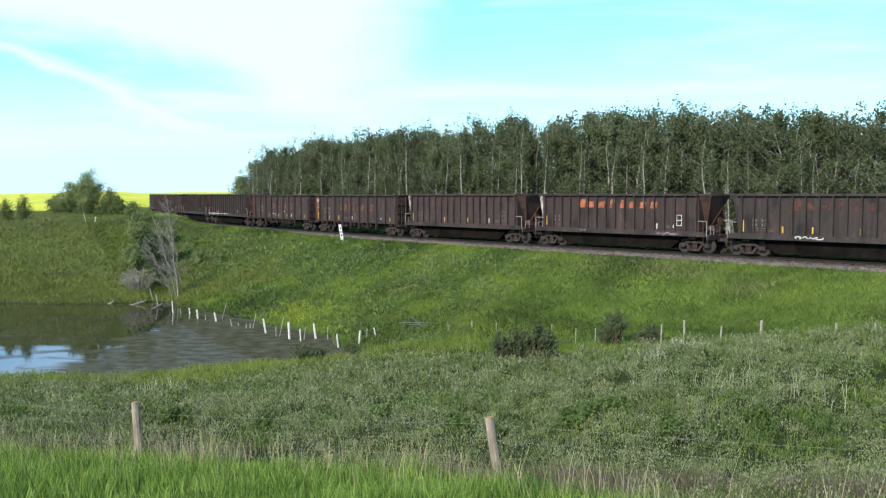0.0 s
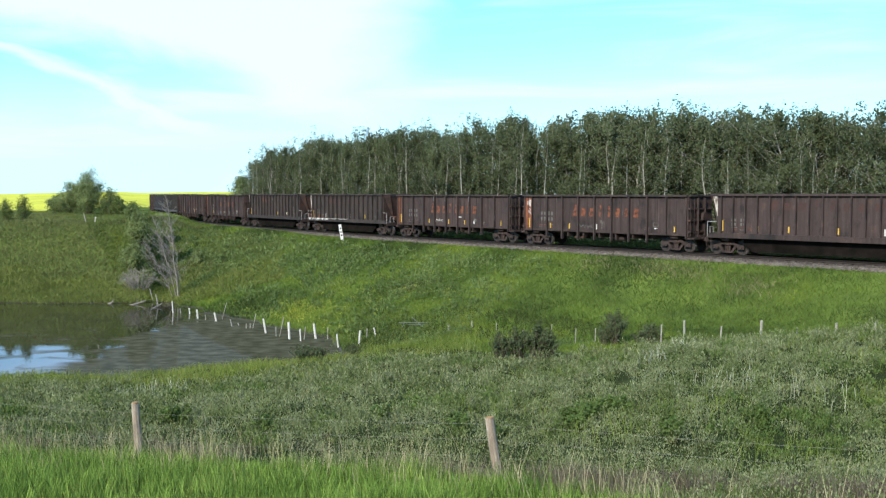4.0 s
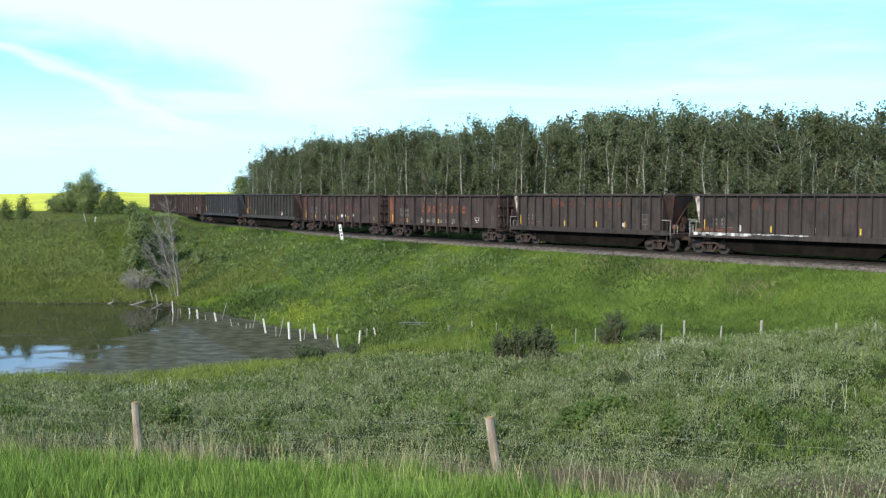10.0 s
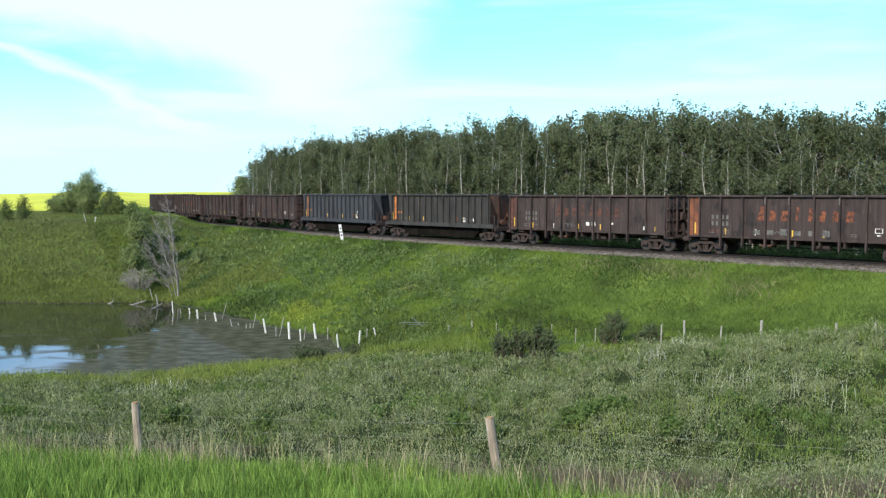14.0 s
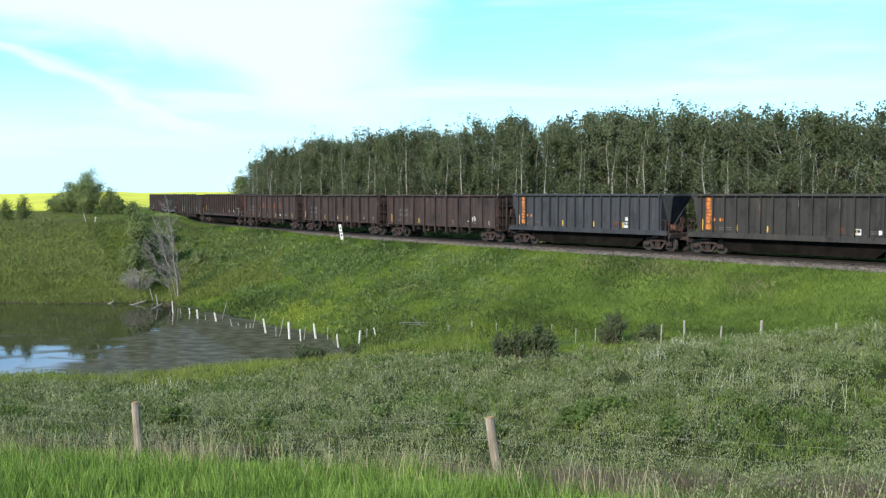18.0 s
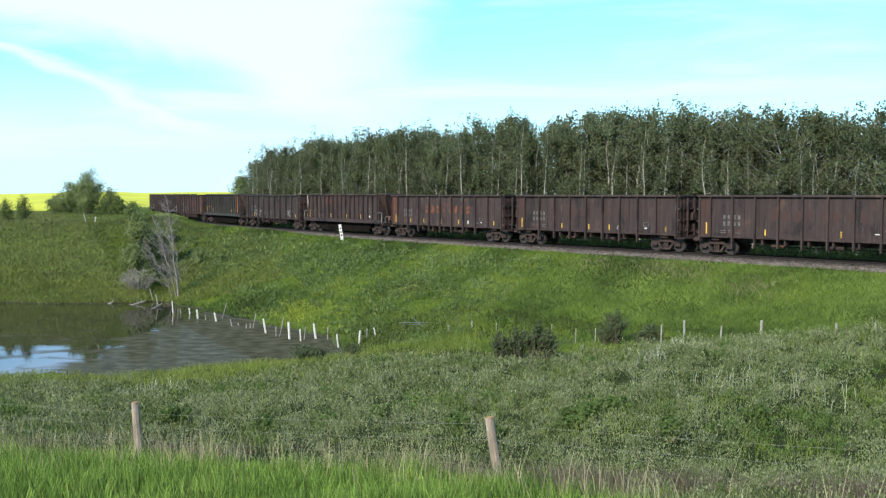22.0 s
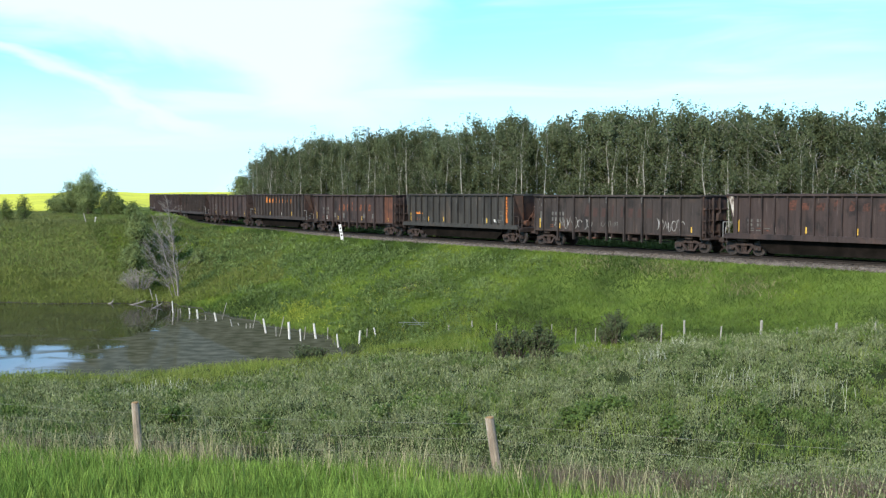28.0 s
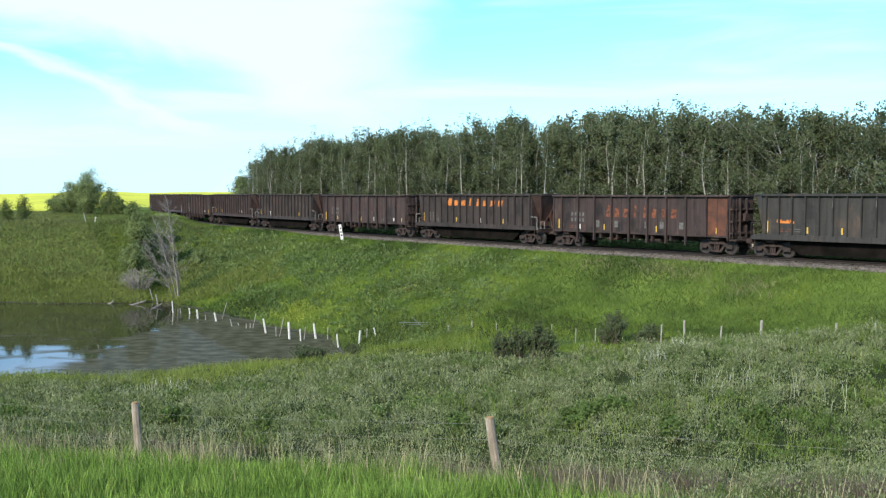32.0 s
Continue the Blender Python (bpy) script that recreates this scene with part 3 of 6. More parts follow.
    for y in (-1.05, 0.75):
        bm = bmesh.new()
        cylinder(bm, 0.016, (7.58, y, 0.98), (7.58, y, 1.62), 6)
        cylinder(bm, 0.016, (7.58, y + 0.3, 0.98), (7.58, y + 0.3, 1.62), 6)
        cylinder(bm, 0.016, (7.58, y, 1.62), (7.58, y + 0.3, 1.62), 6)
        e = part("grab_iron", bm, P_UNDER, car)
        again(e, 0, 0, 0, 180)
    make_couplers(car, 7.45)
    make_bogie(car, -6.1)
    make_bogie(car, 6.1)
    return car


def facet(corners, thick=0.03):
    """A flat plate through the corners, with thickness."""
    bm = bmesh.new()
    a = [Vector(c) for c in corners]
    nrm = (a[1] - a[0]).cross(a[2] - a[0]).normalized() * thick / 2
    f = [bm.verts.new(v + nrm) for v in a]
    b = [bm.verts.new(v - nrm) for v in a]
    k = len(a)
    bm.faces.new(f)
    bm.faces.new(b[::-1])
    for i in range(k):
        bm.faces.new((f[i], b[i], b[(i + 1) % k], f[(i + 1) % k]))
    bmesh.ops.recalc_face_normals(bm, faces=bm.faces)
    return bm


def gondola_tub(paint):
    """A gondola with a deep tub between its bogies, a broad side sill, sloped ends under diagonal braces."""
    car = new("hopper_car")
    hx, yw, z0, z1 = 6.58, 1.42, 1.40, 3.68
    bm = bmesh.new()
    box(bm, -hx, hx, -yw - 0.02, -yw + 0.02, z0, z1)
    w = part("side_wall", bm, paint, car)
    again(w, 0, 0, 0, 180)
    bm = bmesh.new()
    box(bm, -hx - 0.05, hx + 0.05, -yw - 0.20, -yw + 0.08, z1, z1 + 0.15, 0.02)
    c = part("top_chord", bm, paint, car)
    again(c, 0, 0, 0, 180)
    bm = bmesh.new()
    box(bm, -0.035, 0.035, -yw - 0.19, -yw - 0.02, z0, z1, 0.01)
    post = part("side_post", bm, paint, car)
    xs = [-6.3 + 0.8 * i for i in range(17)]
    post.location.x = xs[0]
    for x in xs[1:]:
        again(post, x)
    for x in xs:
        again(post, x, 0, 0, 180)
    bm = bmesh.new()
    prism(bm, [(-6.95, z0), (6.95, z0), (7.2, z0 - 0.12), (7.2, 1.08), (-7.2, 1.08), (-7.2, z0 - 0.12)], -yw - 0.20, -yw + 0.02)
    e = part("side_sill", bm, paint, car)
    again(e, 0, 0, 0, 180)
    for k in (-1, 1):
        turn = pose(0, 0, 0, 0, 0, 180 if k < 0 else 0)
        # the end closes in facets under a projecting rim: a sloping triangle, two undercut gussets and two cheeks
        corner, lip, foot = 6.60, 7.26, 6.42
        steel = P_END if paint is not P_SLATE else paint
        part("slope_sheet", facet([(lip, -1.12, z1), (lip, 1.12, z1), (foot, 0.2, 1.62), (foot, -0.2, 1.62)]), P_SLOPE if paint is not P_SLATE else paint, car).matrix_basis = turn
        for y in (-1, 1):
            part("end_gusset", facet([(corner, y * yw, z1), (lip, y * 1.12, z1), (foot, y * 0.2, 1.62)]), steel, car).matrix_basis = turn
            part("end_cheek", facet([(corner, y * yw, z1), (foot, y * 0.2, 1.62), (corner, y * yw, z0)]), steel, car).matrix_basis = turn
            bm = bmesh.new()
            cylinder(bm, 0.045, (lip, y * 1.12, z1), (foot + 0.03, y * 0.2, 1.62), 6)
            part("end_brace", bm, P_RUST if paint is not P_SLATE else paint, car).matrix_basis = turn
            bm = bmesh.new()
            cylinder(bm, 0.075, (corner, y * yw, z1 + 0.075), (lip, y * 1.12, z1 + 0.075), 6)
            part("corner_chord", bm, paint, car).matrix_basis = turn
            if k < 0:
                part("corner_plate", facet([(corner, y * yw, z1), (corner + 0.42, y * (yw - 0.06), z1), (corner, y * yw, 1.75)]), paint, car).matrix_basis = turn
        bm = bmesh.new()
        box(bm, lip - 0.08, lip + 0.09, -1.12, 1.12, z1 - 0.03, z1 + 0.14, 0.02)
        part("end_chord", bm, paint, car).matrix_basis = turn
        bm = bmesh.new()
        box(bm, foot - 0.12, foot + 0.06, -0.30, 0.30, 1.1, 1.64, 0.02)
        part("end_stool", bm, P_UNDER, car).matrix_basis = turn
        bm = bmesh.new()
        box(bm, 4.7, 7.35, -yw + 0.02, yw - 0.02, 1.10, 1.20, 0.02)
        part("end_platform", bm, P_UNDER, car).matrix_basis = turn
        bm = bmesh.new()
        box(bm, 7.2, 7.35, -yw - 0.1, yw + 0.1, 0.88, 1.12, 0.02)
        part("end_sill", bm, P_UNDER, car).matrix_basis = turn
        for y in (-1.0, -0.62, 0.62, 1.0):
            bm = bmesh.new()
            box(bm, 6.62, 6.74, y - 0.05, y + 0.05, 1.2, 2.05 if abs(y) > 0.8 else 1.85, 0.02)
            part("end_post", bm, P_UNDER, car).matrix_basis = turn
        for y in (-yw - 0.11, yw + 0.11):
            bm = bmesh.new()
            pts = [(6.62, y, 2.08), (7.26, y, 2.08), (7.26, y, 1.12)]
            for p, q in zip(pts, pts[1:]):
                cylinder(bm, 0.024, p, q, 6)
            part("handrail", bm, P_UNDER if paint in (P_SLATE, P_BLACK) else P_RAIL, car).matrix_basis = turn
        for y in (-0.95, 0.95):
            bm = bmesh.new()
            for p, q in (((7.3, y - 0.2, 1.1), (7.3, y - 0.2, 1.75)), ((7.3, y + 0.2, 1.1), (7.3, y + 0.2, 1.75)), ((7.3, y - 0.2, 1.75), (7.3, y + 0.2, 1.75))):
                cylinder(bm, 0.02, p, q, 6)
            part("end_rail", bm, P_UNDER if paint in (P_SLATE, P_BLACK) else P_RAIL, car).matrix_basis = turn
        for y in (-yw - 0.1, yw + 0.1):
            bm = bmesh.new()
            for p, q in (((7.0, y, 1.08), (7.0, y, 0.55)), ((7.3, y, 1.08), (7.3, y, 0.55)), ((7.0, y, 0.55), (7.3, y, 0.55))):
                cylinder(bm, 0.022, p, q, 6)
            part("step", bm, P_UNDER, car).matrix_basis = turn
    bm = bmesh.new()
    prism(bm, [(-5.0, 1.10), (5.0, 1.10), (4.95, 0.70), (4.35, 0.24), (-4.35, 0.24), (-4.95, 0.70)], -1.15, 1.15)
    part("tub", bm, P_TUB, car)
    bm = bmesh.new()
    box(bm, -7.35, 7.35, -0.26, 0.26, 0.74, 1.09, 0.03)
    part("centre_sill", bm, P_UNDER, car)
    for x in (-6.1, 6.1):
        bm = bmesh.new()
        box(bm, x - 0.28, x + 0.28, -1.4, 1.4, 0.90, 1.095, 0.04)
        part("body_bolster", bm, P_UNDER, car)
    # brake gear on the leading platform
    bm = bmesh.new()
    cylinder(bm, 0.22, (6.6, -0.25, 1.55), (7.05, -0.25, 1.55), 12)
    part("brake_cylinder", bm, P_RUST, car)
    bm = bmesh.new()
    cylinder(bm, 0.19, (6.7, 0.55, 1.42), (6.7, 1.2, 1.42), 12)
    part("air_reservoir", bm, P_UNDER, car)
    bm = bmesh.new()
    cylinder(bm, 0.26, (7.12, 0.25, 2.05), (7.17, 0.25, 2.05), 16)
    cylinder(bm, 0.03, (7.13, 0.25, 1.2), (7.13, 0.25, 2.05), 8)
    part("brake_wheel", bm, P_RUST, car)
    make_couplers(car, 7.35)
    make_bogie(car, -6.1)
    make_bogie(car, 6.1)
    return car


# ---- markings: plain blocks and bars ----
def bar(car, name, x0, x1, z0, z1, mat, y, thick=0.006, label=""):
    bm = bmesh.new()
    box(bm, x0, x1, y - thick, y, z0, z1)
    return part(name, bm, mat, car, label)


def letter_row(car, x0, x1, z0, z1, mat, y):
    """Eight plain slanted paint blocks where the lettering was, tall and low ones in turn."""
    w = (x1 - x0) / 8.0
    for i, (h, wide) in enumerate(((1.0, 0.62), (0.72, 0.5), (0.72, 0.54), (1.0, 0.2), (0.92, 0.34), (0.72, 0.44), (0.72, 0.54), (0.72, 0.56))):
        a, top = x0 + i * w + (0.15 * w if wide < 0.4 else 0), (z1 - z0) * h
        b, lean = a + wide * w, 0.10 * w
        bm = bmesh.new()
        prism(bm, [(a, z0), (b, z0), (b + lean, z0 + top), (a + (0.3 * w if i == 0 else lean), z0 + top)], y - 0.006, y)
        part("letter_block", bm, mat, car)


def upright_mark(car, x, z0, z1, mat, y):
    """Upright lettering as stacked blocks beside a wedge."""
    z = z0
    for i, h in enumerate((0.30, 0.17, 0.17, 0.12, 0.15, 0.15, 0.2, 0.2)):
        k = (z1 - z0) / 1.75
        bm = bmesh.new()
        x1 = x + (0.34 if i in (0, 3, 4) else 0.26)
        prism(bm, [(x + 0.04 * (i % 2), z), (x1, z), (x1, z + h * k), (x, z + h * k)], y - 0.006, y)
        part("letter_block", bm, mat, car)
        z += (h + 0.045) * k


def scrawl(car, x0, x1, z0, z1, mat, y, seed, loops=4):
    """Sprayed strokes: open loops, hooks and zigzags of uneven size."""
    rnd = random.Random(seed)
    w = (x1 - x0) / loops
    for i in range(loops):
        bm = bmesh.new()
        cx, cz, h = x0 + (i + 0.5) * w, (z0 + z1) / 2 + rnd.uniform(-0.1, 0.1) * (z1 - z0), (z1 - z0) * rnd.uniform(0.5, 1.0) / 2
        if rnd.random() < 0.55:
            a0, turn, r = rnd.uniform(0, 6.28), rnd.choice((-1, 1)) * rnd.uniform(2.6, 5.6), 0.5 * w * rnd.uniform(0.6, 1.1)
            pts = [Vector((cx + r * math.cos(a0 + turn * k / 9), y - 0.004, cz + h * math.sin(a0 + turn * k / 9))) for k in range(10)]
        else:
            k = rnd.choice((3, 4, 5))
            pts = [Vector((cx + w * (q / (k - 1) - 0.5) * 0.9 + rnd.uniform(-0.05, 0.05), y - 0.004, cz + h * (1 if q % 2 else -1) * rnd.uniform(0.6, 1.0))) for q in range(k)]
        last = None
        for q, pt in enumerate(pts):
            d = (pts[min(q + 1, len(pts) - 1)] - pts[max(q - 1, 0)]).normalized()
            u = Vector((-d.z, 0, d.x)) * 0.024
            ring = [bm.verts.new(pt + v) for v in (u, Vector((0, -0.006, 0)), -u)]
            if last:
                for j in range(3):
                    bm.faces.new((last[j], last[(j + 1) % 3], ring[(j + 1) % 3], ring[j]))
            last = ring
        part("spray_loop", bm, mat, car)


# kind, paint, lettering, reflectors, other marks
ORDER = "BBBAABBAABBAAABABABABBABAABA"


def decorate(car, i, kind):
    rnd = random.Random(100 + i)
    tub = kind == "B"
    y = -1.442 if tub else -1.424
    zb = 1.46 if tub else 1.26
    xr = -6.3 if tub else -6.66
    seen = {0: "dull", 1: "bright_mid", 2: "faint", 3: "mid", 4: "mid", 5: "faint", 6: "dull", 7: "mid", 8: "dull", 9: "side", 10: "side", 11: "faint",
            12: "faint", 13: "mid", 14: "dull", 15: "faint", 16: "front", 17: "mid", 18: "bright", 19: "faint", 20: "faint", 21: "faint"}.get(i, rnd.choice(["faint", "none", "dull"]))
    # reflectors along the bottom edge
    bar(car, "reflector", xr, xr + 0.09, zb + 0.05, zb + 0.75, P_YELLOW, y)
    for x in ((-3.9, -1.9, 0.9, 3.4) if tub else (-4.6, -2.6, -0.2, 1.8, 6.3)):
        if rnd.random() < 0.75:
            x += rnd.uniform(-0.15, 0.15)
            bar(car, "reflector", x, x + 0.085, zb + 0.05, zb + 0.42, P_YELLOW if rnd.random() < 0.75 else P_WHITE, y)
    # rows of small illegible characters as bars
    tall, top, step = (0.18, 0.66, 0.27) if tub else (0.27, 0.98, 0.40)
    for k in range(1 if seen in ("side", "front") else 2):
        for x in ((-5.66, -5.46, -5.06, -4.86) if tub else (-5.45, -5.15, -4.75, -4.45)):
            bar(car, "number_bar", x, x + (0.11 if tub else 0.15), zb + top - k * step, zb + top + tall - k * step, {"side": P_BRIGHT, "front": P_BRIGHT}.get(seen, P_GREY), y)
    for k in range(2):
        for x in (-5.65, -5.1, -4.6):
            bar(car, "data_bar", x, x + 0.38, zb + 0.12 + k * 0.13, zb + 0.17 + k * 0.13, P_MIDDLE if rnd.random() < 0.5 else P_GREY, y)
    if rnd.random() < 0.7:
        x = rnd.uniform(3.0, 5.2)
        bar(car, "stencil_panel", x, x + 0.36, zb + 0.25, zb + 0.29, P_GREY, y)
        bar(car, "stencil_panel", x, x + 0.36, zb + 0.14, zb + 0.18, P_GREY, y)
    if rnd.random() < 0.6 and i not in (9, 10):
        x = rnd.uniform(2.2, 5.4)
        bar(car, "placard", x, x + 0.17, zb + 0.12, zb + 0.36, P_WHITE, y)
    rows = {"dull": P_DULL, "mid": P_MIDDLE, "bright": P_BRIGHT, "bright_mid": P_RED, "faint": P_FAINT}
    if seen in rows:
        if tub:
            letter_row(car, -3.2, 3.8, 2.86, 3.46, rows[seen], y)
        else:
            letter_row(car, -2.4, 3.7, 2.22, 3.05, rows[seen], y)
    if seen == "side":
        bar(car, "end_panel", -6.05, -5.55, zb + 0.1, 3.62, P_ORANGE, y + 0.002) if i == 9 else None
        upright_mark(car, -5.98, zb + 0.12, 3.55, P_BRIGHT, y)
    if seen == "front":
        bar(car, "end_panel", 5.55, 5.98, zb + 0.05, 3.64, P_DULL, y + 0.002)
        upright_mark(car, 5.6, zb + 0.12, 3.55, P_BRIGHT, y)
    if not tub and i in (3, 4, 7, 8, 11, 12, 13):
        bar(car, "end_panel", -7.03, -6.32, 1.2, 3.6, {3: P_ORANGE, 7: P_ORANGE, 4: P_EMBER, 13: P_EMBER, 8: P_DULL}.get(i, P_FAINT), y + 0.002, label="faded orange end panel")
    # the rubbed inner corner at the trailing end
    if tub and i in (1, 2, 5, 6, 14):
        part("rubbed_corner", facet([(-6.61, -1.44, 3.66), (-6.98, -1.385, 3.66), (-6.61, -1.44, 1.95 if i % 2 else 2.4)], 0.03), P_BARE, car, "bare rubbed corner plate")
    # dark stencilled frame near the leading end
    if i in (3, 7, 12, 13):
        bar(car, "stencil_panel", 4.55, 4.98, zb + 0.38, zb + 0.42, P_WHITE if i == 7 else P_GREY, y)
        bar(car, "stencil_panel", 4.55, 4.98, zb + 0.62, zb + 0.65, P_WHITE if i == 7 else P_GREY, y)
        bar(car, "stencil_panel", 4.55, 4.59, zb + 0.42, zb + 0.62, P_WHITE if i == 7 else P_GREY, y)
        bar(car, "stencil_panel", 4.94, 4.98, zb + 0.42, zb + 0.62, P_WHITE if i == 7 else P_GREY, y)
        bar(car, "placard", 4.66, 4.9, zb + 0.22, zb + 0.29, P_WHITE, y)
    if i == 3:
        scrawl(car, -6.82, -6.25, zb + 1.5, zb + 2.2, P_WHITE, y - 0.004, 41, 4)
        scrawl(car, -6.75, -6.35, zb + 1.0, zb + 1.6, P_WHITE, y - 0.004, 42, 2)
        scrawl(car, 0.1, 0.5, zb + 0.05, zb + 0.85, P_GREY, y, 43, 2)
    if i == 4:
        scrawl(car, -1.75, -0.8, zb + 0.22, zb + 0.5, P_WHITE, y, 44, 3)
        bar(car, "paint_smear", 1.2, 1.6, zb + 0.62, zb + 0.68, P_WHITE, y)
        bar(car, "paint_smear", 3.1, 3.45, zb + 0.3, zb + 0.55, P_GREY, y)
    if i == 8:
        for x in (0.4, 0.95):
            bar(car, "paint_smear", x, x + 0.33, zb + 0.3, zb + 0.55, P_WHITE, y)
        bar(car, "paint_smear", 2.5, 2.85, zb + 0.42, zb + 0.56, P_WHITE, y)
    if i in (9, 10):
        x = 3.6 if i == 10 else 3.2
        bar(car, "placard", x, x + 0.46, zb + 0.05, zb + 0.40, P_WHITE, y)
        bar(car, "placard_panel", x + 0.05, x + 0.20, zb + 0.20, zb + 0.35, P_UNDER, y - 0.007)
        bar(car, "placard_panel", x + 0.25, x + 0.41, zb + 0.20, zb + 0.35, P_UNDER, y - 0.007)
        bar(car, "placard", (x + 0.12) if i == 10 else 4.6, (x + 0.32) if i == 10 else 4.78, zb + (0.52 if i == 10 else 0.1), zb + (0.76 if i == 10 else 0.34), P_WHITE, y)
        bar(car, "rust_patch", x - 0.85, x - 0.48, zb + 0.1, zb + 0.45, P_DULL, y)
    if i == 11:
        scrawl(car, 4.35, 4.8, zb + 0.25, zb + 0.75, P_WHITE, y, 51, 3)
        bar(car, "paint_smear", 3.75, 4.1, zb + 0.3, zb + 0.35, P_WHITE, y)
    if i == 17:
        for x in (-3.2, -1.6, 0.9, 2.1, 3.6):
            bar(car, "paint_smear", x, x + 0.3, zb + 0.25, zb + 0.7, P_GREY, y)
    if i == 16:
        bar(car, "placard", 3.05, 3.5, zb + 0.05, zb + 0.42, P_GREY, y)
        bar(car, "placard", 4.7, 4.95, zb + 0.1, zb + 0.32, P_WHITE, y)
    if i == 16:
        bar(car, "number_bar", -5.6, -4.6, zb + 0.62, zb + 0.76, P_BRIGHT, y - 0.002)
    if i == 17:
        bar(car, "end_panel", 5.7, 7.0, 1.2, 3.6, P_EMBER, y + 0.002, label="faded orange end panel")
    if i == 15:
        scrawl(car, -5.2, -1.7, zb + 0.1, zb + 0.9, P_SPRAY, y, 5, 8)
        scrawl(car, -0.9, 0.6, zb + 0.2, zb + 0.7, P_GREY, y, 9, 5)
        scrawl(car, -6.75, -6.1, zb + 1.5, zb + 2.25, P_GREY, y, 8, 3)
        bar(car, "paint_smear", -6.6, -6.25, zb + 0.45, zb + 1.25, P_GREY, y)
        scrawl(car, 3.6, 5.9, zb + 0.1, zb + 0.9, P_SPRAY, y, 6, 7)
    if i in (3, 4, 7, 8):
        scrawl(car, -1.9, -0.3, zb + 0.12, zb + 0.42, P_GREY, y, 20 + i, 5)
    if i == 7:
        for k in range(6):
            bar(car, "paint_smear", -2.6 + k * 0.85, -2.2 + k * 0.85, zb + 0.1, zb + rnd.uniform(0.35, 0.6), P_GREY, y - 0.001)
    if i in (1, 2, 6, 14, 16):
        ink = P_WHITE if i == 1 else P_GREY
        for zz in (zb + 0.28, zb + 0.62, zb + 0.96):
            bar(car, "stencil_panel", 5.02, 5.34, zz, zz + 0.035, ink, y)
        for x in (4.98, 5.34):
            bar(car, "stencil_panel", x, x + 0.035, zb + 0.28, zb + 0.995, ink, y)
    if i == 1:
        scrawl(car, 3.6, 5.2, 1.13, 1.33, P_SPRAY, -1.625, 61, 5)
        scrawl(car, -3.0, -2.4, 1.18, 1.36, P_SPRAY, -1.625, 62, 3)
    if i in (1, 16, 6, 9):
        for x in (-2.3, 0.1, 2.5):
            bar(car, "chipped_paint", x - 0.015, x + 0.02, 3.1 + rnd.uniform(-0.2, 0.2), 3.45, P_GREY, y - 0.166)
    if i in (4, 13, 15, 7):
        for x in (-1.805, -0.32, 2.65):
            bar(car, "chipped_paint", x - 0.04, x + 0.03, 3.2, 3.58, P_GREY, y - 0.188)
    if i == 0:
        scrawl(car, -2.9, -1.2, 1.16, 1.40, P_WHITE, -1.625, 31, 4)
    if i == 5:
        for k in range(26):
            x = -6.9 + k * 0.29
            fade = 1.0 if k < 14 else 0.45
            bar(car, "lime_stain", x, x + rnd.uniform(0.18, 0.28), 1.385 - rnd.uniform(0.05, 0.2) * fade, 1.398, P_SPRAY if k % 3 else P_WHITE, -1.624)
        for k in range(5):
            x = -6.85 + k * 0.5
            bar(car, "rust_patch", x, x + 0.42, zb + 0.0, zb + rnd.uniform(0.12, 0.3), P_EMBER, y)


def build_train():
    cars = []
    first = {}
    paints = {10: P_SLATE, 9: P_BLACK, 16: P_BLACK, 18: P_UMBER, 5: P_UMBER, 6: P_UMBER}
    for i, kind in enumerate(ORDER):
        paint = paints.get(i, P_BROWN if (i * 7) % 5 else P_UMBER)
        key = (kind, paint.name)
        if key not in first:
            car = (gondola_tub if kind == "B" else gondola_ribbed)(paint)
            first[key] = car
        else:
            car = copy_thing(first[key], Matrix())
        cars.append((car, i, kind, paint))
    for car, i, kind, paint in cars:
        decorate(car, i, kind)
        colour = {"slate_paint": "slate blue-grey", "charcoal_paint": "charcoal grey", "brown_paint": "rusty brown", "umber_paint": "dark umber brown"}[paint.name]
        text = (colour + (" tub gondola with sloped ends and broad side sill" if kind == "B" else " steel gondola with deep side posts and worn lettering"))
        if i == 15:
            text = "rusty brown steel gondola with white sprayed loops on its side"
        if i == 5:
            text = "dark umber tub gondola with white stains on its sill"
        tagged(car, text, "freight car", "cars of the freight train")
    return cars


CARS = build_train()


def train_way(t):
    return 8.0173 * (t - 16) + 0.029208 * (t - 16) ** 2 / 2 + 0.00019736 * (t - 16) ** 3 / 6


def car_pose(i, t):
    s = 136.745 + 7.18 - i * PITCH + train_way(t)
    xa, ya = track_point(s + 6.1)
    xb, yb = track_point(s - 6.1)
    return pose((xa + xb) / 2, (ya + yb) / 2, 0, 0, 0, math.degrees(math.atan2(ya - yb, xa - xb)))


# ---- the track ----
M_RAIL = material("rail_steel", [(0.020, 0.016, 0.014), (0.036, 0.029, 0.025)], 2.0, 0.6, 0.5, bump=0.2)
M_SLEEPER = material("sleeper_wood", [(0.04, 0.032, 0.027), (0.085, 0.07, 0.06)], 2.0, 0.9, bump=0.5, per_object=0.25, stretch=(1, 6, 6))


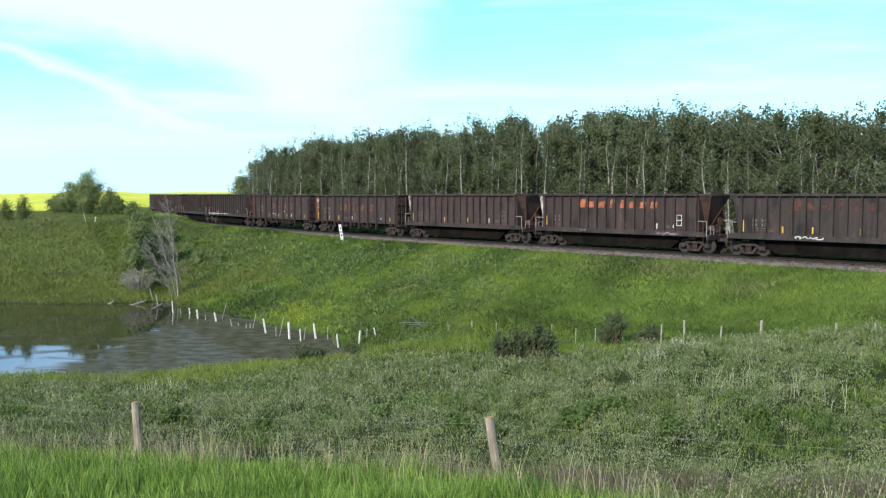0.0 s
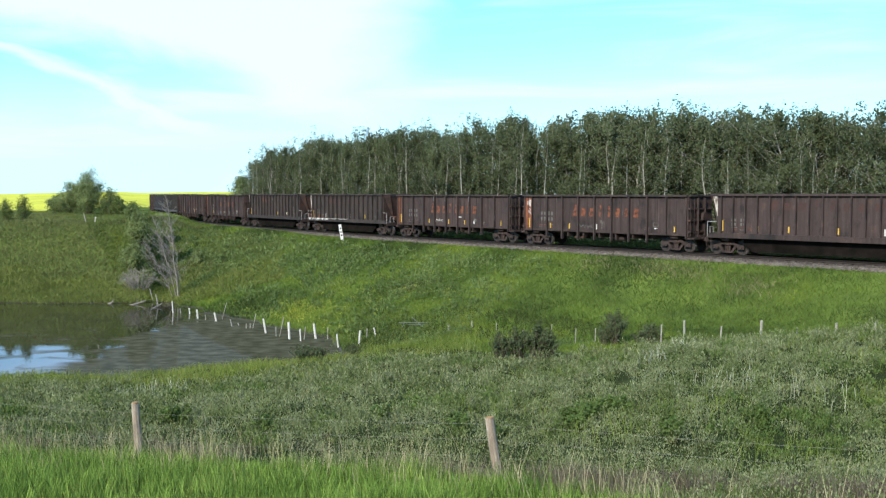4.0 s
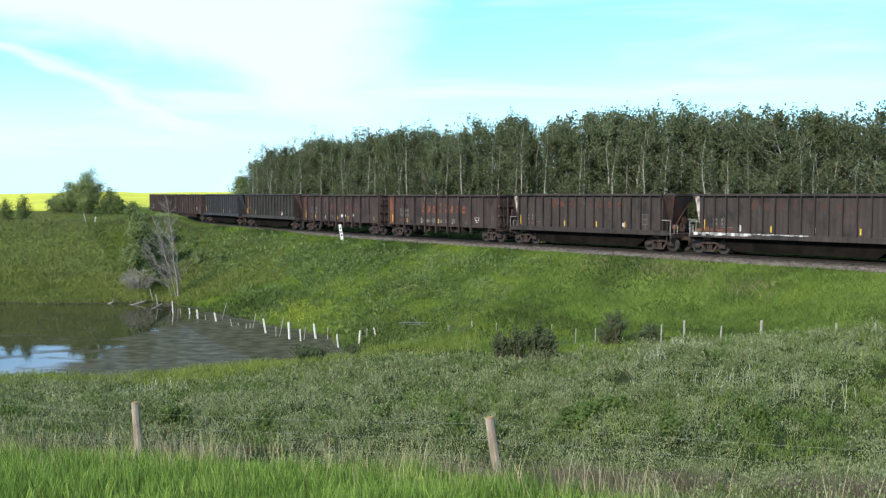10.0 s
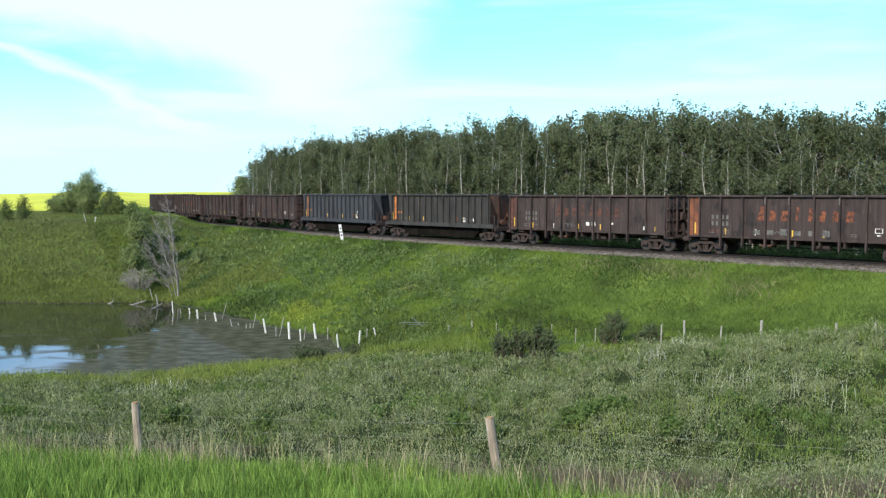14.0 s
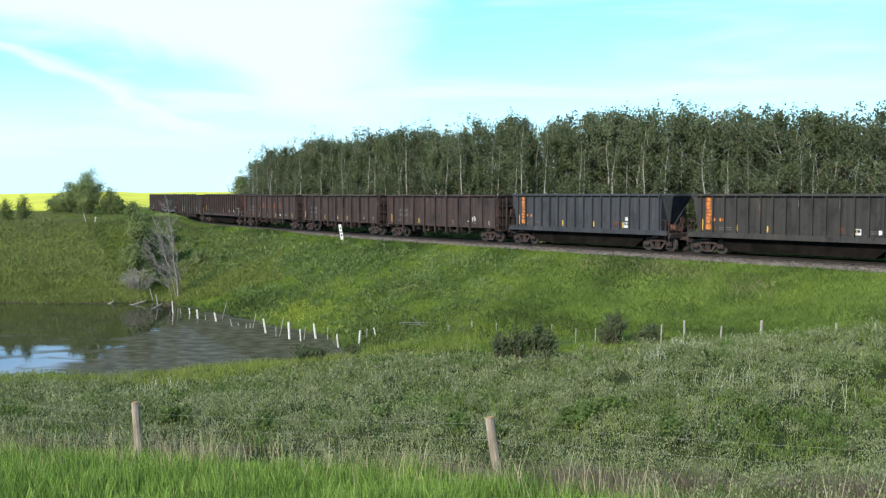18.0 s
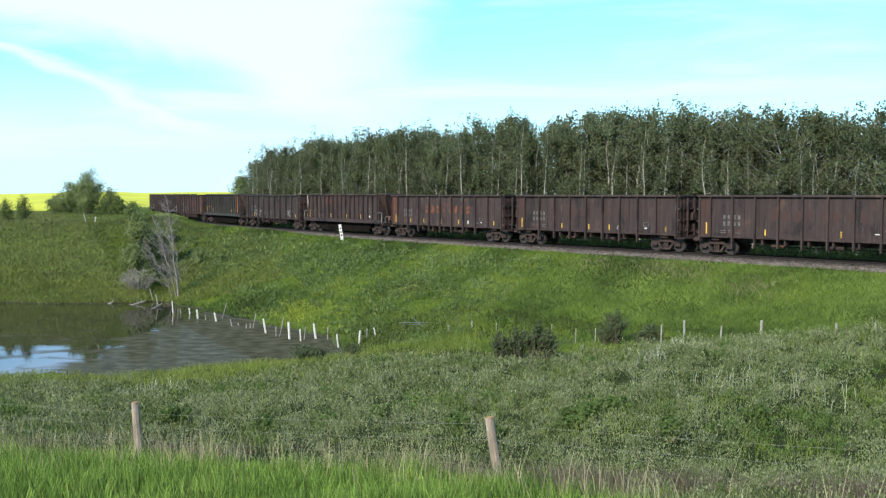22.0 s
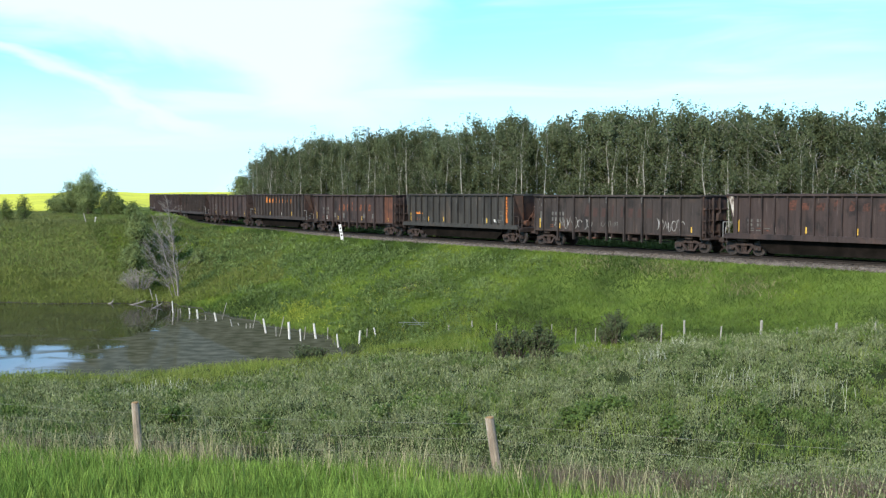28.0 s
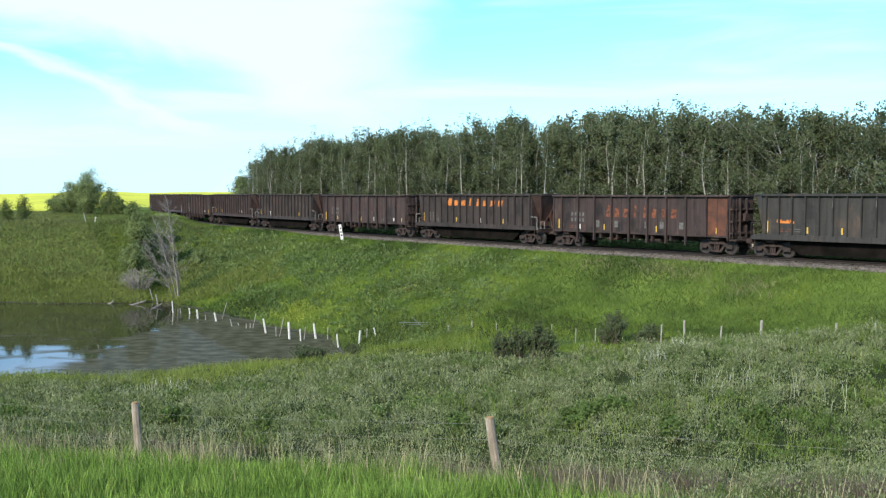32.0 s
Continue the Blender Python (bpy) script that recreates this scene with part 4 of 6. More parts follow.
def build_track():
    track = new("track")
    tagged(track, "curved railway track on grey ballast along the embankment", "railway track", kind="structure")
    s = np.arange(-330, 75, 1.5)
    prof = [(-0.075, -0.17), (0.075, -0.17), (0.075, -0.155), (0.012, -0.14), (0.012, -0.045), (0.037, -0.035), (0.037, 0), (-0.037, 0), (-0.037, -0.035), (-0.012, -0.045), (-0.012, -0.14), (-0.075, -0.155)]
    for off in (-0.7525, 0.7525):
        rings = []
        for dn, z in prof:
            x, y = track_point(s, off + dn)
            rings.append(np.stack([x, y, np.full(len(s), z)], 1))
        k = len(prof)
        v = np.stack(rings, 1).reshape(-1, 3)
        i, j = np.meshgrid(np.arange(len(s) - 1), np.arange(k), indexing="ij")
        a, b = (i * k + j).ravel(), (i * k + (j + 1) % k).ravel()
        mesh_object("rail", v, np.stack([a, b, b + k, a + k], 1), [M_RAIL], track)
    bm = bmesh.new()
    box(bm, -0.115, 0.115, -1.3, 1.3, -0.36, -0.172, 0.012)
    me = bpy.data.meshes.new("sleeper")
    bm.to_mesh(me)
    bm.free()
    me.materials.append(M_SLEEPER)
    for k in range(290):
        t = 45 - k * 0.56
        x, y = track_point(t)
        o = new("sleeper", me)
        o.parent = track
        o.matrix_basis = pose(float(x), float(y), random.uniform(-0.012, 0.008), 0, 0, math.degrees(heading(np.float64(t))) + random.uniform(-1, 1))


build_track()


def build_ballast():
    rng = np.random.default_rng(3)
    s = np.concatenate([np.arange(-330, -70, 2.0), np.arange(-70, 48, 0.35), np.arange(48, 76, 2.0)])
    prof = np.array([(-2.75, -1.02), (-2.4, -0.84), (-2.0, -0.58), (-1.65, -0.30), (-1.4, -0.235), (-1.05, -0.215), (-0.6, -0.24), (0.0, -0.24), (0.6, -0.24), (1.05, -0.215),
                     (1.3, -0.245), (1.45, -0.28), (1.58, -0.36), (1.7, -0.46), (1.85, -0.62), (2.05, -0.95)])
    k = len(prof)
    n = prof[None, :, 0] + rng.normal(size=(len(s), k)) * 0.05
    z = prof[None, :, 1] + rng.normal(size=(len(s), k)) * 0.018
    x, y = track_point(np.repeat(s, k), n.ravel())
    i, j = np.meshgrid(np.arange(len(s) - 1), np.arange(k - 1), indexing="ij")
    q = (i * k + j).ravel()
    dirty = (np.abs(prof[:-1, 0] + prof[1:, 0]) / 2 < 1.3)[j.ravel()]
    b = mesh_object("ballast", np.stack([x, y, z.ravel()], 1), np.stack([q, q + 1, q + k + 1, q + k], 1), [M_BALLAST, M_STAINED], index=dirty.astype(int))
    tagged(b, "grey crushed stone ballast stained dark between the rails", "ballast", kind="structure")
    # loose stones on the near shoulder
    m = 9000
    s = -70 + 112 * rng.uniform(size=m)
    n = rng.uniform(0.95, 1.75, m)
    zz = np.interp(n, prof[:, 0], prof[:, 1])
    x, y = track_point(s, n)
    c = np.stack([x, y, zz + 0.015], 1)
    r = rng.uniform(0.025, 0.065, m)
    base = np.array([(1, 0, -0.3), (-0.5, 0.87, -0.3), (-0.5, -0.87, -0.3), (0.1, 0.1, 0.9)])
    v = base[None] + rng.normal(size=(m, 4, 3)) * 0.25
    v = v * r[:, None, None] + c[:, None]
    f = (np.arange(m)[:, None, None] * 4 + np.array([[0, 1, 3], [1, 2, 3], [2, 0, 3], [0, 2, 1]])[None]).reshape(-1, 3)
    tagged(mesh_object("ballast_stones", v.reshape(-1, 3), f, [M_STONE]), "loose grey ballast stones on the track shoulder", "stones", kind="stuff")


M_STONE = material("ballast_stone", [(0.0552, 0.0454, 0.0384), (0.1173, 0.0983, 0.0815), (0.2070, 0.1764, 0.1513)], 6.0, 0.95, bump=0.2, per_island=0.4)
build_ballast()


# ---- plants ----
def leaf_cards(centres, size, rng, up=0.3, long=1.6):
    """Bent leaf quads at the centres, in random directions."""
    k = len(centres)
    size = np.broadcast_to(np.asarray(size, float), (k,))
    d = rng.normal(size=(k, 3))
    d[:, 2] = d[:, 2] * 0.7 + up
    d /= np.linalg.norm(d, axis=1)[:, None]
    e = np.cross(d, rng.normal(size=(k, 3)))
    e /= np.linalg.norm(e, axis=1)[:, None] + 1e-9
    a = d * (size * 0.5 * long)[:, None]
    b = e * (size * 0.5)[:, None]
    v = np.stack([centres - a, centres + b, centres + a, centres - b], 1).reshape(-1, 3)
    return v, np.arange(4 * k).reshape(-1, 4)


def facing_leaves(centres, out, size, rng, long=1.4, spread=0.55):
    """Leaf quads whose faces turn outwards and up, with some scatter."""
    k = len(centres)
    nrm = out / (np.linalg.norm(out, axis=1)[:, None] + 1e-9) * 0.8 + np.array([0, 0, 0.45]) + rng.normal(size=(k, 3)) * spread
    nrm /= np.linalg.norm(nrm, axis=1)[:, None] + 1e-9
    d = np.cross(nrm, rng.normal(size=(k, 3)))
    d /= np.linalg.norm(d, axis=1)[:, None] + 1e-9
    e = np.cross(nrm, d)
    a, b = d * (size * 0.5 * long)[:, None], e * (size * 0.5)[:, None]
    v = np.stack([centres - a, centres + b, centres + a, centres - b], 1).reshape(-1, 3)
    return v, np.arange(4 * k).reshape(-1, 4)


def blades(base, height, width, lean, rng, seg=2):
    """Grass blades: narrow bent strips that end in a point."""
    k = len(base)
    ang = rng.uniform(0, 2 * np.pi, k)
    side = np.stack([np.cos(ang), np.sin(ang), np.zeros(k)], 1) * (width * 0.5)[:, None]
    la = rng.uniform(0, 2 * np.pi, k)
    ld = np.stack([np.cos(la), np.sin(la), np.zeros(k)], 1) * (lean * height)[:, None]
    upv = np.array([0, 0, 1.0])
    mid = base + upv * (height * 0.55)[:, None] + ld * 0.3
    tip = base + upv * height[:, None] + ld
    v = np.stack([base - side, base + side, mid + side * 0.8, mid - side * 0.8, tip + side * 0.12, tip - side * 0.12], 1).reshape(-1, 3)
    o = np.arange(k)[:, None] * 6
    f = np.concatenate([o + np.array([[0, 1, 2, 3]]), o + np.array([[3, 2, 4, 5]])], 0)
    return v, f


def tufts(base, height, width, lean, rng):
    """Short grass seen from afar: one leaning pointed blade each."""
    k = len(base)
    ang, la = rng.uniform(0, 2 * np.pi, k), rng.uniform(0, 2 * np.pi, k)
    side = np.stack([np.cos(ang), np.sin(ang), np.zeros(k)], 1) * (width * 0.5)[:, None]
    ld = np.stack([np.cos(la), np.sin(la), np.zeros(k)], 1) * (lean * height)[:, None]
    tip = base + ld + np.array([0, 0, 1.0]) * height[:, None]
    return np.stack([base - side, base + side, tip], 1).reshape(-1, 3), np.arange(3 * k).reshape(-1, 3)


def mounds(centre, radius, tall, per, leaf, rng, long=2.6, rise=0.8):
    """Rounded plants: leaves that clothe uneven domes and turn outwards and up."""
    k = len(centre)
    az = rng.uniform(0, 2 * np.pi, (k, per))
    h = rng.uniform(0, 1, (k, per)) ** 0.8
    ph = rng.uniform(0, 6.28, (k, 1))
    lump = 1 + 0.22 * np.sin(3 * az + ph) + 0.16 * np.sin(5 * az - 2 * ph + 4 * h)
    shell = (1 - 0.5 * rng.uniform(size=(k, per)) ** 2) * lump
    ring = np.sqrt(np.clip(1 - h * h, 0, 1))
    out = np.stack([np.cos(az) * ring, np.sin(az) * ring, h], -1)
    size = np.stack([radius, radius, tall], -1)[:, None, :]
    p = (centre[:, None, :] + out * size * shell[..., None]).reshape(-1, 3)
    out = (out / size)
    out = (out / np.linalg.norm(out, axis=-1)[..., None]).reshape(-1, 3)
    d = out * 0.55 + np.array([0, 0, rise]) + rng.normal(size=p.shape) * 0.38
    d /= np.linalg.norm(d, axis=1)[:, None]
    e = np.cross(out, d) + rng.normal(size=p.shape) * 0.30
    e -= d * (e * d).sum(1)[:, None]
    e /= np.linalg.norm(e, axis=1)[:, None] + 1e-9
    w = np.repeat(np.broadcast_to(leaf, (k,)), per) * rng.uniform(0.65, 1.3, k * per)
    a, b = d * (w * 0.5 * long)[:, None], e * (w * 0.5)[:, None]
    v = np.stack([p - a, p + b - a * 0.1, p + a, p - b - a * 0.1], 1).reshape(-1, 3)
    return v, np.arange(4 * k * per).reshape(-1, 4)


def vary_by_object(m, low, high):
    """Make each thing that wears the material a little lighter or darker."""
    n, l = m.node_tree.nodes, m.node_tree.links
    info, mr, hs = n.new("ShaderNodeObjectInfo"), n.new("ShaderNodeMapRange"), n.new("ShaderNodeHueSaturation")
    mr.inputs["To Min"].default_value, mr.inputs["To Max"].default_value = low, high
    l.new(info.outputs["Random"], mr.inputs["Value"])
    l.new(mr.outputs[0], hs.inputs["Value"])
    old = n["Principled BSDF"].inputs["Base Color"].links[0].from_socket
    targets = [k.to_socket for k in old.links]
    l.new(old, hs.inputs["Color"])
    for t in targets:
        l.new(hs.outputs[0], t)


M_LEAF = material("aspen_leaves", [(0.0895, 0.1126, 0.0546), (0.1226, 0.1474, 0.0704), (0.1598, 0.1838, 0.0911)], 0.35, 0.85, bump=0, per_island=0.22, translucent=0.5, coord="Object", spec=0.1)
vary_by_object(M_LEAF, 0.60, 1.0)
M_BARK = material("aspen_bark", [(0.1664, 0.1560, 0.1300), (0.3016, 0.2860, 0.2444), (0.4160, 0.4004, 0.3484)], 3.0, 0.85, bump=0.3, stretch=(1, 1, 3))
M_BUSH = material("willow_leaves", [(0.1150, 0.1505, 0.0575), (0.1654, 0.2063, 0.0759), (0.2084, 0.2538, 0.0920)], 0.8, 0.6, bump=0, per_island=0.3, translucent=0.35)
M_BUSH_LIGHT = material("young_leaves", [(0.085, 0.115, 0.035), (0.13, 0.17, 0.05)], 0.8, 0.6, bump=0, per_island=0.35, translucent=0.3)
M_DARKBUSH = material("buckbrush_leaves", [(0.0520, 0.0702, 0.0312), (0.0806, 0.1040, 0.0442), (0.1144, 0.1404, 0.0598)], 0.8, 0.6, bump=0, per_island=0.35, translucent=0.25)
M_TWIG = material("dead_wood", [(0.109, 0.095, 0.082), (0.190, 0.170, 0.150), (0.258, 0.238, 0.211)], 4.0, 0.9, bump=0.3)
M_DARKTWIG = material("twig_bark", [(0.05, 0.04, 0.03), (0.09, 0.075, 0.06)], 4.0, 0.9, bump=0.3)
M_SHRUB = material("silverberry_leaves", [(0.0600, 0.0840, 0.0242), (0.1060, 0.1380, 0.0462), (0.1960, 0.2160, 0.1144), (0.1500, 0.1920, 0.0484)], 0.9, 0.6, bump=0, per_island=0.38, translucent=0.3, detail=7)
M_BLADE = material("meadow_grass", [(0.0653, 0.1172, 0.0200), (0.1250, 0.2037, 0.0375), (0.2013, 0.2750, 0.0625)], 1.1, 0.6, bump=0, per_island=0.75, translucent=0.3)
M_BANK = material("bank_grass", [(0.0380, 0.0612, 0.0160), (0.0627, 0.1000, 0.0200), (0.1064, 0.1612, 0.0270), (0.1596, 0.2091, 0.0300)], 0.13, 0.7, bump=0, per_island=0.18, translucent=0.25, detail=8, low=0.36, high=0.64)
M_WEEDLEAF = material("weed_leaves", [(0.0698, 0.1042, 0.0359), (0.1032, 0.1478, 0.0469), (0.1488, 0.1998, 0.0635)], 0.3, 0.65, bump=0, per_island=0.35, translucent=0.2)
M_HILL = material("hill_grass", [(0.0930, 0.1076, 0.0396), (0.1287, 0.1451, 0.0484), (0.1644, 0.1849, 0.0572)], 0.16, 0.7, bump=0, per_island=0.09, translucent=0.25, detail=7, stretch=(1, 2.2, 1))
M_SHORE = material("shore_grass", [(0.1008, 0.1322, 0.0269), (0.1434, 0.1770, 0.0381), (0.1848, 0.2072, 0.0560)], 0.5, 0.7, bump=0, per_island=0.2, translucent=0.25)
M_LEAFY = material("leafy_green", [(0.0517, 0.0867, 0.0224), (0.0862, 0.1326, 0.0336), (0.1265, 0.1734, 0.0480)], 1.5, 0.6, bump=0, per_island=0.35, translucent=0.3)
M_DRY = material("dry_stalks", [(0.22, 0.20, 0.11), (0.36, 0.33, 0.20)], 2.0, 0.8, bump=0, per_island=0.3)
M_WEED = material("purple_weeds", [(0.070, 0.058, 0.042), (0.125, 0.103, 0.078)], 1.0, 0.8, bump=0, per_island=0.3)
M_YELLOW = material("yellow_blossom", [(0.16, 0.19, 0.02), (0.30, 0.32, 0.03)], 2.0, 0.8, bump=0, per_island=0.3)


def limb(bm, p, q, r0, r1, seg=6):
    cylinder(bm, r0, p, q, seg, r1)


def aspen(seed, height, leaves, spread, small=0.09, large=0.19, limbs=70, sway=0.2):
    """An aspen: a pale tapered trunk with short limbs and an uneven crown of leaf clumps with gaps."""
    rng, rnd = np.random.default_rng(seed), random.Random(seed)
    tree = new("aspen_tree")
    bm = bmesh.new()
    pts = [Vector((0, 0, -0.3))]
    for k in range(1, 7):
        pts.append(Vector((rnd.uniform(-sway, sway) * k / 3, rnd.uniform(-sway, sway) * k / 3, height * 0.97 * k / 6)))
    for k in range(6):
        limb(bm, pts[k], pts[k + 1], 0.072 * (1 - k / 6.8), 0.072 * (1 - (k + 1) / 6.8), 7)
    clumps = []
    lop, lean = rnd.uniform(0, 6.28), rnd.uniform(0.15, 0.5)
    for k in range(limbs):
        h = rnd.uniform(0.06 if limbs > 40 else 0.25, 0.90)
        i = min(5, int(h * 6))
        base = pts[i].lerp(pts[i + 1], h * 6 - i)
        a = rnd.uniform(0, 6.28)
        reach = spread * float(np.interp(h, (0.06, 0.25, 0.55, 0.75, 0.92), (0.5, 0.85, 0.9, 0.6, 0.16))) * rnd.uniform(0.3, 1.15) * (1 + lean * math.cos(a - lop))
        rise = reach * rnd.uniform(0.5, 1.3)
        tip = base + Vector((math.cos(a) * reach, math.sin(a) * reach, rise))
        limb(bm, base, tip, 0.008, 0.003, 4)
        clumps.append((tip, rnd.uniform(0.16, 0.52)))
        clumps.append((base.lerp(tip, 0.6), rnd.uniform(0.20, 0.50)))
        if h > 0.5 and rnd.random() < 0.5:      # upright side shoots that break the outline
            shoot = tip + Vector((rnd.uniform(-0.1, 0.1), rnd.uniform(-0.1, 0.1), rnd.uniform(0.3, 0.65)))
            limb(bm, tip, shoot, 0.008, 0.004, 3)
            clumps.append((tip.lerp(shoot, 0.5), 0.15))
            clumps.append((tip.lerp(shoot, 0.8), 0.12))
    for k in range(10):                         # the thin leader
        h = 0.80 + 0.0195 * k
        side = 0.22 - 0.02 * k
        clumps.append((pts[5].lerp(pts[6], h * 6 - 5) + Vector((rnd.uniform(-side, side), rnd.uniform(-side, side), 0)), 0.25 - 0.019 * k))
    part("trunk", bm, M_BARK, tree)
    each = np.array([c[1] ** 2 * float(np.interp(c[0].z / height, (0.6, 0.95), (1.0, 0.5))) for c in clumps])
    pick = rng.choice(len(clumps), leaves, p=each / each.sum())
    c = np.array([tuple(k[0]) for k in clumps])[pick]
    r = np.array([k[1] for k in clumps])[pick]
    off = rng.normal(size=(leaves, 3))
    off *= (rng.uniform(0.05, 1.0, leaves) ** 0.45 / np.linalg.norm(off, axis=1))[:, None]
    off[:, 2] *= 1.25
    p = c + off * r[:, None]
    out = p * np.array([1.0, 1.0, 0.0]) * 0.6 + off
    v, f = facing_leaves(p, out, rng.uniform(small, large, leaves), rng)
    crown = mesh_object("crown", v, f, [M_LEAF], tree)
    tagged(tree, "tall aspen with pale trunk and dark green leaves", "tree", "aspens of the shelter belt")
    return tree


def bush(name, seed, x, y, width, height, leaves, mat, leaf=0.16, label="", sticks=10, wood=None, z=None, cone=0.75, tight=1.0):
    """A many-stemmed bush: thin stems that spread from the ground and a broken crown of leaves."""
    rng, rnd = np.random.default_rng(seed), random.Random(seed)
    b = new(name)
    b.location = (x, y, gz(x, y) if z is None else z)
    bm = bmesh.new()
    tips = []
    for k in range(sticks):
        a, rr = rnd.uniform(0, 6.28), width * 0.5 * rnd.uniform(0.1, 0.85)
        top = Vector((math.cos(a) * rr, math.sin(a) * rr, height * rnd.uniform(0.72, 1.0) * (1 - cone * (2 * rr / width))))
        mid = top * 0.5 + Vector((rnd.uniform(-0.1, 0.1), rnd.uniform(-0.1, 0.1), height * 0.08))
        r = 0.012 * height + 0.01
        limb(bm, (top.x * 0.1, top.y * 0.1, -0.2), mid, r, r * 0.6, 5)
        limb(bm, mid, top, r * 0.6, r * 0.2, 5)
        tips += [(top, 0.05 * height), (mid.lerp(top, 0.75), 0.085 * height), (mid, 0.12 * height), (mid.lerp(top, 0.4), 0.10 * height), (mid * 0.6, 0.12 * height)]
    part("branchwork", bm, wood or M_DARKTWIG, b)
    pick = rng.integers(0, len(tips), leaves)
    c = np.array([tuple(k[0]) for k in tips])[pick]
    r = np.array([k[1] for k in tips])[pick]
    off = rng.normal(size=(leaves, 3)) * r[:, None] * tight
    p = c + off * np.array([0.9, 0.9, 0.8])
    p[:, 2] = np.abs(p[:, 2])
    v, f = facing_leaves(p, p - np.array([0, 0, 0.35 * height]), rng.uniform(0.6, 1.3, leaves) * leaf, rng, 1.9, 0.65)
    mesh_object("crown", v, f, [mat], b)
    tagged(b, label, "bush")
    return b


def build_forest():
    rnd = random.Random(4)
    kinds = {"full": [aspen(50 + k, 10.0, 6000, 2.4, 0.06, 0.135) for k in range(10)],
             "thin": [aspen(90 + k, 10.0, 700, 1.1, 0.06, 0.12, 24, 0.09) for k in range(5)],
             "back": [aspen(70 + k, 10.0, 2700, 2.2, 0.11, 0.2) for k in range(4)],
             "low": [aspen(120 + k, 6.0, 3600, 2.1, 0.07, 0.14) for k in range(3)]}
    spare = {k: list(v) for k, v in kinds.items()}
    spots = []
    for row, n, gap in ((5, -7.9, 2.3), (0, -10.5, 1.5), (1, -12.4, 1.7), (2, -14.8, 2.1), (3, -17.4, 2.3), (4, -20.2, 3.0), (6, -8.6, 4.6)):
        s = -86.5 + row * 0.7
        while s < 40:
            spots.append((s + rnd.uniform(-1.1, 1.1), n + rnd.uniform(-1.0, 1.0), row))
            s += gap
    for s, n, row in spots:
        x, y = track_point(s, n)
        a = float(x) / float(y)
        # light stretches where the sky shows through
        open_gap = 0.108 < a < 0.119 or 0.020 < a < 0.032
        airy = 0.005 < a < 0.045 or 0.095 < a < 0.128
        if open_gap and row in (1, 2, 3, 4, 6):
            continue
        if (airy or -45 < s < -15) and row in (2, 3, 4) and rnd.random() < 0.55:
            continue
        kind = "thin" if row == 5 or (airy and row == 0 and rnd.random() < 0.45) else "low" if row == 6 else "full" if row < 2 else "back"
        top = float(np.interp(s, (-88, -80, -70, -54, -46, -31, -22, -8, 1, 7, 16), (10.0, 10.6, 11.0, 11.7, 12.0, 11.5, 11.9, 11.7, 11.3, 10.7, 10.7)))
        top += rnd.choice((-1.5, -0.8, -0.4, -0.2, 0.1, 0.5, 0.8)) + rnd.uniform(-0.3, 0.3)
        if row == 5:
            top -= rnd.uniform(0.8, 3.5)
        k = rnd.uniform(0.75, 1.2) if kind == "low" else top / 10.0
        m = pose(float(x), float(y), gz(x, y), rnd.uniform(-3.5, 3.5), rnd.uniform(-3.5, 3.5), rnd.uniform(0, 360))
        if spare[kind]:
            t = spare[kind].pop()
            t.matrix_basis = m
        else:
            t = copy_thing(rnd.choice(kinds[kind]), m)
        t.scale = (k * rnd.uniform(0.85, 1.15), k * rnd.uniform(0.85, 1.15), k)
        if kind == "low":
            tagged(t, "young bushy aspen at the front of the shelter belt", "tree", "aspens of the shelter belt")


build_forest()


def fence_line(x):
    return 16.0 - (x - 0.84) * 0.434


def verge(x):
    return fence_line(x) - 1.05 - 1.1 * np.maximum(0, x + 0.4)


